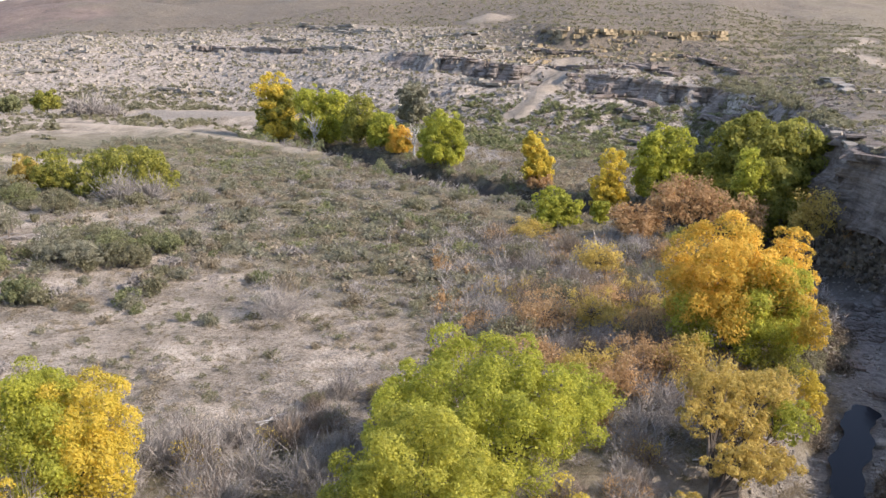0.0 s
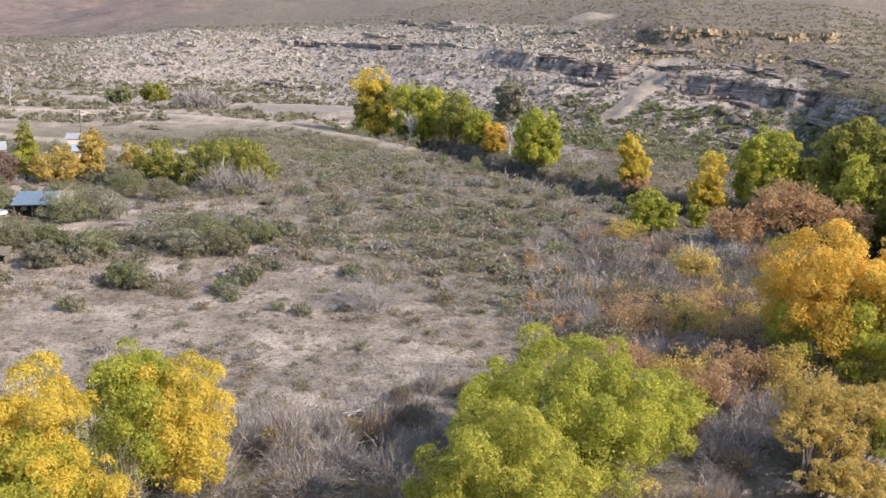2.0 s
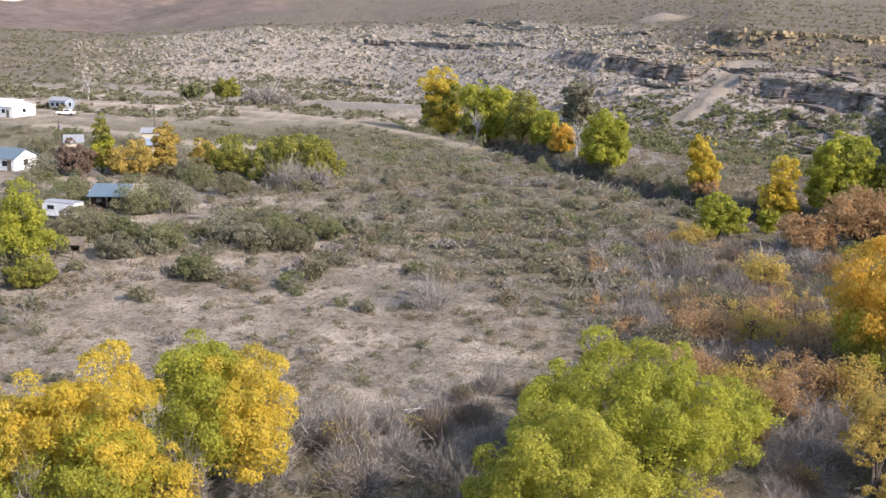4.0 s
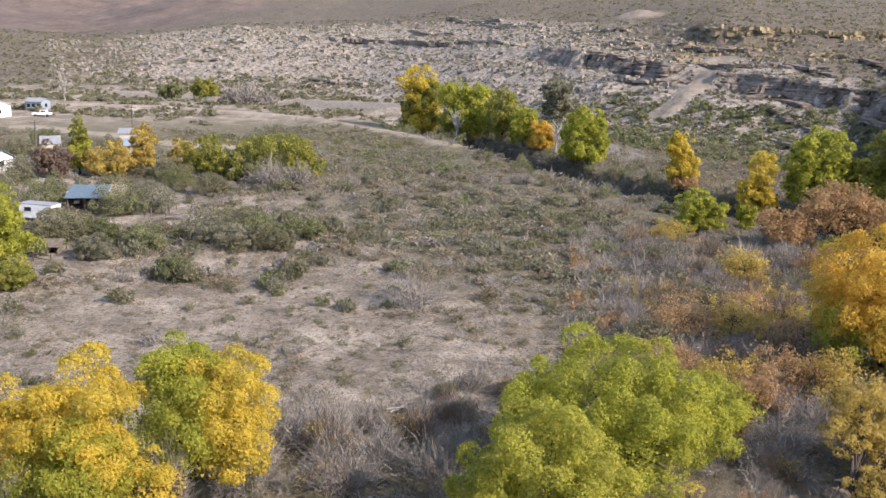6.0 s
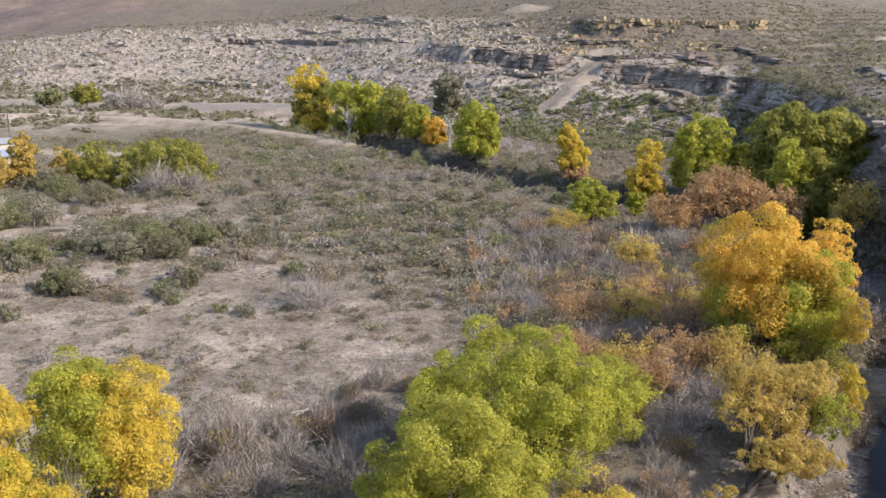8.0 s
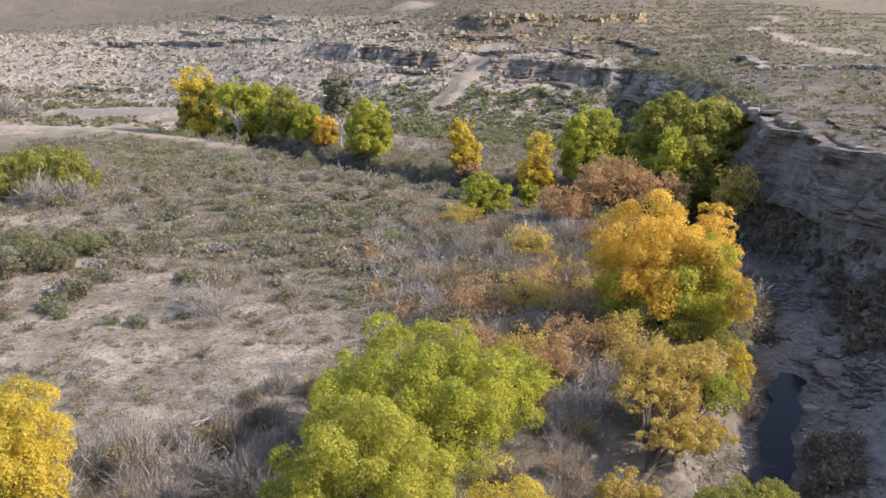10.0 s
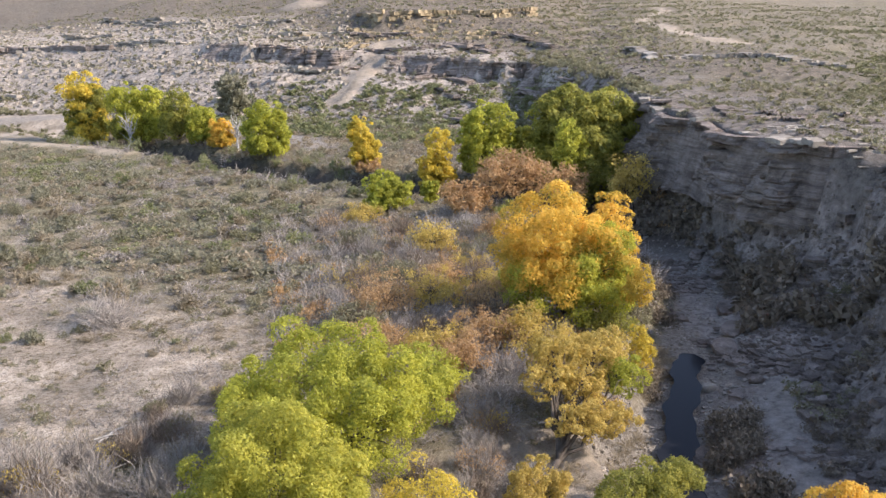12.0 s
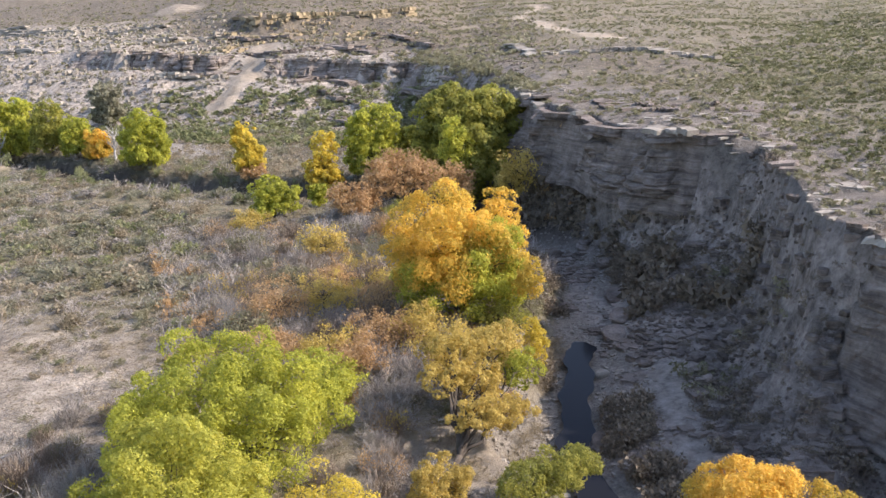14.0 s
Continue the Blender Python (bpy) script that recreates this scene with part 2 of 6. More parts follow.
def ground_at(x, y, fine=True):
    """Height of the land at arrays x, y."""
    x, y = np.asarray(x, float), np.asarray(y, float)
    r, az = np.hypot(x, y), np.degrees(np.arctan2(x, y))
    wob = wander(x, y)
    k = [np.interp(az, AZ, q) for q in (FOOT, BASE_R, BASE_Z, RIM_R, RIM_Z, UP_R, UP_Z, FAR_R, FAR_Z, TOP_Z)]
    foot, br, bz, rr, rz, ur, uz, fr, fz, tz = k
    r2 = r + wob * np.clip(r / 150, 0.5, 2.0)
    gully = np.exp(-(to_line(x, y, SLIDE)[0] / 3.2) ** 2)      # a chute of scree breaks the step
    br, rr = br - 8 * gully, rr + 5 * gully

    def leg(a, b, za, zb, soft=False):
        u = np.clip((r2 - a) / (b - a), 0, 1)
        return (zb - za) * (u * u * (3 - 2 * u) if soft else u)
    dc, side, along = to_line(x, y, CREEK)
    valley = leg(foot, br, 0, bz, True)
    east = step(19, 24, az) * (1 - step(150, 175, az))          # the steep bank beside the creek
    climb = np.clip(dc - 3.5, 0, None)
    bank = -2.6 + (bz + 2.6) * np.clip(climb / (climb + np.maximum(br - r2, 0) + 0.01), 0, 1) ** 0.9
    up = np.clip(climb / (climb + np.maximum(br - r2, 0) + 0.01), 0, 1)
    rib = np.abs(wild(along / 6.5 + 0.12 * climb, climb / 26.0, 31)) + 0.5 * np.abs(wild(along / 2.6 - 0.1 * climb, climb / 12.0, 32))
    bank = bank - 2.3 * rib * np.clip(4 * up * (1 - up), 0, 1) * step(4.0, 9.0, climb)
    bank = np.where(side > 0, bank, 0.0)
    low = valley * (1 - east) + np.where(side > 0, bank, valley) * east
    low = np.where(r2 >= br, bz, low)
    z = low + leg(br, rr, 0, 1) * (rz - bz) + leg(rr, ur, rz, uz) + leg(ur, fr, uz, fz) + leg(fr, 1600.0, fz, tz) + leg(1600.0, 4500.0, tz, tz + np.interp(az, [-60, -37, -33.5, -28, -24], [0, -22, -22, 12, 12]))
    # the creek's trench in the terrace
    half = np.interp(r, [0, 60, 110, 150, 260, 330], [4.2, 4.2, 4.6, 6.0, 6.0, 9.0])
    deep = np.interp(r, [0, 130, 170, 300, 360], [3.0, 3.2, 3.4, 2.6, 0.8])
    trench = 1 - step(half - 1.2, half + np.interp(r, [100, 150], [3.0, 1.2]), dc + 0.5 * wob)
    z = np.where((side <= 0) | (east < 0.5), z - deep * trench * np.clip(1 - z / 6, 0, 1), z - 0.6 * (1 - step(1.5, 3.5, dc)))
    # a scoured hollow in the near bank and gravel bar
    hol = np.exp(-((x - 17.5) ** 2 + (y - 58) ** 2) / 14)
    z = z - 1.6 * hol
    # low berm along the dirt road
    dr, _, _ = to_line(x, y, ROAD)
    z = z + 1.1 * np.exp(-(dr / 5.0) ** 2)
    z = z + 3.2 * np.clip(1 - np.hypot((x - HEAP[0]) / 14, (y - HEAP[1]) / 22) + 0.12 * wild(x / 4, y / 4, 9), 0, 1)
    if fine:
        hilly = step(0.5, 8.0, z)
        z = z + 0.22 * fbm(x, y, 9.0, 3, 1) * (1 - hilly) * step(3, 9, dc) + hilly * (fbm(x, y, 19.0, 4, 2) * np.interp(r, [60, 150, 400, 1000], [0.35, 0.5, 0.75, 1.2]) + fbm(x, y, 170.0, 4, 12) * np.interp(r, [300, 600, 1000, 2500], [0.0, 1.5, 8.0, 24.0]))
        z = z + 0.07 * fbm(x, y, 1.7, 2, 3)
        z = z + hilly * step(19, 23, az) * (1 - step(280, 340, r)) * (0.28 * fbm(x, y, 5.0, 3, 14) + 0.4 * np.abs(fbm(x * 0.5 + y * 0.2, y, 12.0, 2, 15)))
        # thin rock benches on the valley side
        lay = z / 2.0 + 0.25 * fbm(x, y, 40.0, 2, 8)
        z = z + hilly * step(240, 300, r) * (1 - step(700, 900, r)) * 0.8 * (step(0.4, 0.6, lay - np.floor(lay)) - (lay - np.floor(lay)))
    return z


def gz(x, y):
    return float(ground_at(np.array([x]), np.array([y]))[0])


def mesh_from(name, verts, faces, material, smooth=False):
    """A mesh from arrays of corners and of equal-sided faces."""
    me = bpy.data.meshes.new(name)
    verts, faces = np.asarray(verts, np.float32), np.asarray(faces, np.int32)
    n, k = faces.shape
    me.vertices.add(len(verts))
    me.vertices.foreach_set("co", verts.ravel())
    me.loops.add(n * k)
    me.loops.foreach_set("vertex_index", faces.ravel())
    me.polygons.add(n)
    me.polygons.foreach_set("loop_start", np.arange(n, dtype=np.int32) * k)
    me.update(calc_edges=True)
    me.polygons.foreach_set("use_smooth", np.full(n, bool(smooth)))
    me.materials.append(material)
    return me


def land_material():
    """Dry river land: pale silt and straw on the terrace, gravel in the creek, broken limestone and tan scree on the slopes."""
    m, nt, n, l, b = nodes_of("dry_land")

    def mask(name):
        q = n.new("ShaderNodeAttribute")
        q.attribute_name = name
        return q.outputs["Fac"]
    silt = ramp(nt, noise_of(nt, 0.16, 7.0, 0.72), [(0.34, (0.18, 0.154, 0.118)), (0.48, (0.305, 0.261, 0.203)), (0.64, (0.50, 0.434, 0.35))])
    tuft = ramp(nt, noise_of(nt, 2.4, 9.0, 0.8), [(0.4, (0.42, 0.39, 0.34)), (0.5, (1.0, 1.0, 1.0))])
    silt = mixed(nt, 1.0, silt, tuft, "MULTIPLY")
    grit = ramp(nt, noise_of(nt, 8.0, 5.0, 0.8), [(0.38, (0.56, 0.54, 0.51)), (0.5, (1.0, 1.0, 1.0)), (0.66, (1.25, 1.25, 1.25))])
    silt = mixed(nt, 1.0, silt, grit, "MULTIPLY")
    brush = ramp(nt, noise_of(nt, 0.5, 6.0, 0.75), [(0.36, (0.09, 0.082, 0.05)), (0.58, (0.2, 0.174, 0.112)), (0.74, (0.31, 0.266, 0.18))])
    col = mixed(nt, mask("brushy"), silt, brush)
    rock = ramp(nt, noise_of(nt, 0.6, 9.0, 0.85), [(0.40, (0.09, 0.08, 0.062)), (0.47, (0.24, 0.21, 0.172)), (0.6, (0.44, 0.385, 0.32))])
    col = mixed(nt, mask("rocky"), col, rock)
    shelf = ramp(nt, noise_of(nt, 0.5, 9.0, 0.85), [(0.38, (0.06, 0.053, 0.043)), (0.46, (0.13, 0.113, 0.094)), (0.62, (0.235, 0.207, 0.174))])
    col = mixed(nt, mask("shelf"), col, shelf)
    tan = ramp(nt, noise_of(nt, 0.4, 9.0, 0.85), [(0.39, (0.06, 0.054, 0.04)), (0.48, (0.132, 0.111, 0.083)), (0.66, (0.218, 0.182, 0.138))])
    col = mixed(nt, mask("tan"), col, tan)
    red = ramp(nt, noise_of(nt, 0.03, 12.0, 0.9), [(0.36, (0.07, 0.058, 0.047)), (0.5, (0.155, 0.118, 0.096)), (0.66, (0.25, 0.192, 0.157))])
    col = mixed(nt, mask("red"), col, red)
    earth = ramp(nt, noise_of(nt, 0.45, 8.0, 0.8), [(0.38, (0.1, 0.084, 0.07)), (0.5, (0.22, 0.187, 0.16)), (0.68, (0.40, 0.345, 0.295))])
    col = mixed(nt, mask("scree"), col, earth)
    # far creek trench: shade of cut bank and trees put into darker earth
    shaded_earth = ramp(nt, noise_of(nt, 0.6, 7.0, 0.75), [(0.36, (0.045, 0.038, 0.03)), (0.66, (0.12, 0.10, 0.078))])
    col = mixed(nt, mask("bank_shade"), col, shaded_earth)
    gravel = ramp(nt, noise_of(nt, 2.2, 6.0, 0.8), [(0.35, (0.12, 0.106, 0.088)), (0.65, (0.33, 0.298, 0.25))])
    col = mixed(nt, mask("gravel"), col, gravel)
    pale = ramp(nt, noise_of(nt, 0.9, 7.0, 0.75), [(0.34, (0.13, 0.115, 0.1)), (0.5, (0.26, 0.232, 0.2)), (0.66, (0.36, 0.325, 0.285))])
    col = mixed(nt, mask("bed"), col, pale)
    dirt = ramp(nt, noise_of(nt, 0.4, 6.0, 0.7), [(0.3, (0.33, 0.275, 0.205)), (0.7, (0.46, 0.39, 0.30))])
    col = mixed(nt, mask("dirt"), col, dirt)
    l.new(col, b.inputs["Base Color"])
    b.inputs["Roughness"].default_value = 0.95
    b.inputs["Specular IOR Level"].default_value = 0.15
    bumped(nt, b, noise_of(nt, 2.2, 9.0, 0.8), 1.0, 0.4)
    return m


def land():
    fine = np.radians(np.arange(-44, 56, 0.34))
    wide = np.radians(np.concatenate([np.arange(56, 316, 4.0)]))
    az = np.concatenate([fine, wide])
    rad = np.concatenate([[0.01, 8, 16, 24, 30, 34], np.geomspace(37, 520, 310), np.geomspace(524, 1700, 75), np.geomspace(1750, 4400, 30)])
    A, R = np.meshgrid(az, rad, indexing="ij")
    x, y = R * np.sin(A) + 0.3, R * np.cos(A) - 2.0
    z = ground_at(x, y)
    na, nr = A.shape
    i, j = np.meshgrid(np.arange(na), np.arange(nr - 1), indexing="ij")
    i2 = (i + 1) % na
    faces = np.stack([i * nr + j, i2 * nr + j, i2 * nr + j + 1, i * nr + j + 1], -1).reshape(-1, 4)
    me = mesh_from("ground", np.stack([x, y, z], -1).reshape(-1, 3), faces, land_material(), True)
    dc, side, _ = to_line(x, y, CREEK)
    azd = np.degrees(np.arctan2(x, y))
    n1, n2 = fbm(x, y, 30.0, 4, 21), fbm(x, y, 8.0, 4, 22)
    foot, rim = np.interp(azd, AZ, FOOT), np.interp(azd, AZ, RIM_R)
    rocky = step(-6, 10, R - foot + 6 * n2) * (1 - step(110, 190, R - rim + 30 * n1))
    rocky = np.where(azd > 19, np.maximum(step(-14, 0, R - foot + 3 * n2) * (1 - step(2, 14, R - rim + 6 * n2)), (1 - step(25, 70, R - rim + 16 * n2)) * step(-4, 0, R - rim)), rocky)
    green_hill = step(-25.5, -28.5, azd + 2.5 * n1) * step(-20, 30, R - foot)
    rocky = rocky * (1 - 0.8 * green_hill)
    tan = np.where(azd > 19, step(20, 75, R - rim + 22 * n2), np.where(azd > 3, step(5, 45, R - rim + 18 * n1), step(60, 170, R - rim + 40 * n1)))
    tan = np.maximum(tan, 0.9 * green_hill)
    red = step(-17, -21, azd + 4 * n1) * step(720, 800, R + 60 * n1)
    gravel = np.maximum((1 - step(2.2, 4.2, dc + 0.9 * n2)) * (1 - step(125, 140, R)), 1 - step(0.8, 1.3, np.hypot((x - 25.5) / 3.2, (y - 62) / 8.5) + 0.15 * n2)) * (1 - step(380, 400, R))
    db, _, _ = to_line(x, y, RIVERBED)
    gravel = np.maximum(gravel, 1 - step(6, 10, db + 3 * n2))
    far_side = np.where((side > 0) & (azd > 18), 1.0, 0.0)
    gravel = np.maximum(gravel, far_side * (1 - step(4.5, 6.5, dc + 1.5 * n2)) * step(78, 86, R) * (1 - step(104, 112, R)))
    gravel = np.maximum(gravel, 1 - step(1.0, 1.6, np.hypot((x - 13.5) / 4.5, (y - 236) / 15.0) + 0.3 * n2))
    dirt = 0.0
    for line, half in ((ROAD, 2.1), (TRACK, 2.4), (YARD, 5.0), (LANE, 3.6), (SLIDE, 5.0)):
        dd, _, _ = to_line(x, y, line)
        dirt = np.maximum(dirt, (1 - step(half * 0.5, half * 1.6, dd + 1.6 * n2)) * (0.75 if line is not SLIDE else 0.5))
    bed = 1 - step(1.3, 2.4, to_line(x, y, BED)[0] + 1.3 * n2)
    brushy = np.clip(step(100, 135, R + 14 * n1 + 0.9 * (x + 10)) * (1 - step(250, 300, R)), 0, 1)
    dirt = np.maximum(dirt, 0.5 * (1 - step(0.6, 1.1, np.hypot((x - HEAP[0]) / 14, (y - HEAP[1]) / 22) + 0.1 * n2)))
    brushy = np.maximum(brushy, step(1, 8, x + 4 * n2) * step(50, 56, R) * (1 - step(15, 19, azd)))
    brushy = np.maximum(brushy, (1 - step(62, 68, y + 4 * n2)) * (1 - step(4, 8, x)) * step(-30, -22, x))
    hollow = np.exp(-((x - 17) ** 2 + (y - 56.5) ** 2) / 40)
    brushy, dirt = brushy * (1 - hollow), np.maximum(dirt, 0.8 * hollow * step(0.2, 0.6, hollow + 0.2 * n2))
    talus = np.where((azd > 19) & (azd < 130) & (side > 0), step(-2, 1.5, np.interp(azd, AZ, RIM_R) - R + 2 * n2), 0.0)
    scree, _, _ = to_line(x, y, SLIDE)
    tan = np.maximum(tan, 1 - step(1.6, 4.2, scree + 1.2 * n2))
    plain = np.maximum(step(34, 38, azd + 5 * n1) * step(18, 45, R - rim + 14 * n2), 0.7 * step(19, 24, azd + 5 * n1) * step(90, 170, R - rim + 30 * n2))
    brushy, tan = np.maximum(brushy, plain), tan * (1 - 0.75 * plain)
    # the far trench's mask carries painted bank shade
    for nm, v in (("rocky", rocky), ("shelf", np.where(azd > 19, rocky, 0.0)), ("tan", tan), ("red", red), ("scree", talus), ("bed", bed), ("bank_shade", (1 - step(5.5, 8.0, dc + 0.6 * n2)) * step(118, 140, R) * (1 - step(285, 300, R))), ("gravel", gravel), ("dirt", dirt), ("brushy", brushy)):
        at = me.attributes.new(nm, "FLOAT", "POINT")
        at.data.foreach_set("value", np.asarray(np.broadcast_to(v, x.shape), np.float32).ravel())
    ob = new("ground", me)
    return tagged(ob, "dry river terrace with pale silt, brush and rocky slopes", "ground", kind="structure")


land()


def ripple_water():
    m, nt, n, l, b = nodes_of("creek_water")
    b.inputs["Base Color"].default_value = (0.012, 0.013, 0.016, 1)
    b.inputs["Roughness"].default_value = 0.1
    b.inputs["Specular IOR Level"].default_value = 0.04
    b.inputs["IOR"].default_value = 1.33
    bumped(nt, b, noise_of(nt, 1.6, 3.0), 0.15, 0.05)
    return m


def stream(line, half, level, label):
    """A stretch of standing water, its edges uneven."""
    pts, verts = [Vector((*p, 0)) for p in line], []
    fine = [a.lerp(b, k / 10) for a, b in zip(pts, pts[1:]) for k in range(10)]
    n = len(fine)
    for k, p in enumerate(fine):
        d = (fine[min(k + 1, n - 1)] - fine[max(k - 1, 0)]).normalized()
        s = Vector((d.y, -d.x, 0))
        w = half * min(1.0, (n - 1 - k) / 3 + 0.45)
        for u in (-1, -0.3, 0.4, 1):
            e = 1 + 0.2 * math.sin(k * 0.55 + u * 2) + 0.12 * math.sin(k * 1.3 - u)
            verts.append(p + s * u * w * e + Vector((0, 0, level)))
    faces = [(k * 4 + c, k * 4 + c + 1, k * 4 + c + 5, k * 4 + c + 4) for k in range(n - 1) for c in range(3)]
    ob = new("water", mesh_from("water", verts, faces, ripple_water(), True))
    tagged(ob, label, "water", kind="structure")


stream([(25.5, 40), (27.2, 55), (29.3, 60.5), (33.4, 68.4), (37.2, 75.5), (39.6, 80)], 1.25, -2.6, "dark still creek water between gravel and rock")
stream([(44, 143), (38, 154), (17, 174), (-1, 198)], 1.6, -2.9, "dark narrow creek water below a steep bank")

# ---- building blocks ----


def part(name, me, parent, label=""):
    ob = new(name, me)
    ob.parent = parent
    return tagged(ob, label)


def thing(name, x, y, z, label, category, group="", turn=0.0):
    ob = new(name)
    ob.empty_display_size = 0.2
    ob.matrix_world = pose(x, y, z, 0, 0, turn)
    return tagged(ob, label, category, group)


def sprigs(centres, normals, sizes, g, fold=0.25):
    """Leaf tufts: one small three-cornered blade for each centre."""
    n = len(centres)
    nrm = normals / np.maximum(np.linalg.norm(normals, axis=1, keepdims=True), 1e-6)
    ref = g.normal(size=(n, 3))
    u = np.cross(nrm, ref)
    u /= np.maximum(np.linalg.norm(u, axis=1, keepdims=True), 1e-6)
    v = np.cross(nrm, u)
    s = sizes[:, None]
    a = 0.55 + 0.35 * g.random((n, 1))
    b = np.stack([centres - u * s, centres + u * s * (0.7 + 0.5 * g.random((n, 1))) - v * s * a * 0.6, centres + v * s * a * 1.4 + nrm * s * fold * g.normal(size=(n, 1))], 1)
    return b.reshape(-1, 3), np.arange(3 * n).reshape(n, 3)


def tube(points, radii, sides=6):
    """A tapered round limb through points."""
    verts, faces = [], []
    for k, p in enumerate(points):
        d = (points[min(k + 1, len(points) - 1)] - points[max(k - 1, 0)]).normalized()
        q = d.to_track_quat("Z", "Y")
        for c in range(sides):
            t = 2 * math.pi * c / sides
            verts.append(p + q @ Vector((math.cos(t) * radii[k], math.sin(t) * radii[k], 0)))
    for k in range(len(points) - 1):
        for c in range(sides):
            c2 = (c + 1) % sides
            faces.append((k * sides + c, k * sides + c2, (k + 1) * sides + c2, (k + 1) * sides + c))
    return np.array([tuple(v) for v in verts]), np.array(faces)


def joined(pieces):
    vs, fs, n = [], [], 0
    for v, f in pieces:
        vs.append(v), fs.append(f + n)
        n += len(v)
    return np.concatenate(vs), np.concatenate(fs)


def limb(a, b, r0, r1, g, bend=0.12, k=5):
    k = k if r0 > 0.05 else 3
    pts = []
    length = (b - a).length
    for i in range(k + 1):
        t = i / k
        j = Vector(g.normal(size=3)) * bend * length * math.sin(math.pi * t) * 0.4
        pts.append(a.lerp(b, t) + j + Vector((0, 0, 0.08 * length * math.sin(math.pi * t))))
    return tube(pts, [r0 + (r1 - r0) * i / k for i in range(k + 1)], 6 if r0 > 0.13 else 4)


def crown(lobes, clumps, per, leaf, g, clump_r=0.16, ragged=0.25):
    """Leaves gathered in rounded puffs that sit over several overlapping lobes (x, y, z, rx, ry, rz), with gaps between them."""
    cs, ns, ss = [], [], []
    area = np.array([l[3] * l[4] + l[3] * l[5] for l in lobes])
    total = clumps * per
    golden = math.pi * (3 - math.sqrt(5))
    for li, (l, w) in enumerate(zip(lobes, area / area.sum())):
        mid, rad = np.array(l[:3]), np.array(l[3:6])
        size = min(max(0.29 * min(l[3], l[5]) * (0.6 + 2.0 * clump_r), 0.38), 1.7)
        n = int(np.clip(9.0 * (l[3] * l[4] + l[3] * l[5] + l[4] * l[5]) / 3 / size**2 * 0.46, 9, 150))
        k = np.arange(n) + g.uniform(0, 1)
        dz = 1 - 1.62 * (k + 0.3) / n
        flat = np.sqrt(np.maximum(1 - dz**2, 0.0))
        d = np.stack([flat * np.cos(golden * k), flat * np.sin(golden * k), dz], 1) + 0.16 * g.normal(size=(n, 3))
        d /= np.linalg.norm(d, axis=1, keepdims=True)
        hub = mid + d * rad * (0.80 + (0.10 + 0.22 * ragged) * g.normal(size=(n, 1))).clip(0.45, 1.12)
        keep = (g.random(n) > 0.06 + 0.42 * ragged) & (hub[:, 2] > 0.25)
        for lj, o in enumerate(lobes):
            if lj != li:
                keep &= np.linalg.norm((hub - np.array(o[:3])) / np.array(o[3:6]), axis=1) > 0.66
        if not keep.any():
            continue
        hub, d = hub[keep], d[keep]
        r = size * g.uniform(0.55, 1.3, len(hub))
        leaves = np.maximum((total * w * 0.92 * r**2 / np.sum(r**2)).astype(int), 12)
        for h, dd, rr, m in zip(hub, d, r, leaves):
            o = g.normal(size=(m, 3)) + dd * 0.75 + np.array([0, 0, 0.35])
            o /= np.linalg.norm(o, axis=1, keepdims=True)
            dent = 1 + 0.16 * np.sin(o[:, :1] * 7 + rr * 9) * np.sin(o[:, 1:2] * 6 + h[0]) + 0.07 * g.normal(size=(m, 1))
            if ragged >= 0.55:
                m = int(m * 0.75)
                o, dent, rr = o[:m], dent[:m] * g.uniform(0.3, 1.5, (m, 1)), rr * 1.35
            cs.append(h + o * rr * dent * g.uniform(0.55, 1.0, (m, 1)) ** 0.5 * np.array([1.05, 1.05, 0.85]))
            ns.append(o * 0.75 + np.array([0, 0, 0.15]) + g.normal(size=(m, 3)) * 0.42)
            ss.append(leaf * g.uniform(0.6, 1.35, m))
        m = max(20, int(total * w * 0.10))
        o = g.normal(size=(m, 3))
        o /= np.linalg.norm(o, axis=1, keepdims=True)
        q = mid + o * rad * g.uniform(0.35, 0.8, (m, 1))
        q[:, 2] = np.maximum(q[:, 2], 0.2)
        cs.append(q), ns.append(o + g.normal(size=(m, 3))), ss.append(leaf * g.uniform(1.0, 1.8, m))
    return sprigs(np.concatenate(cs), np.concatenate(ns), np.concatenate(ss), g)


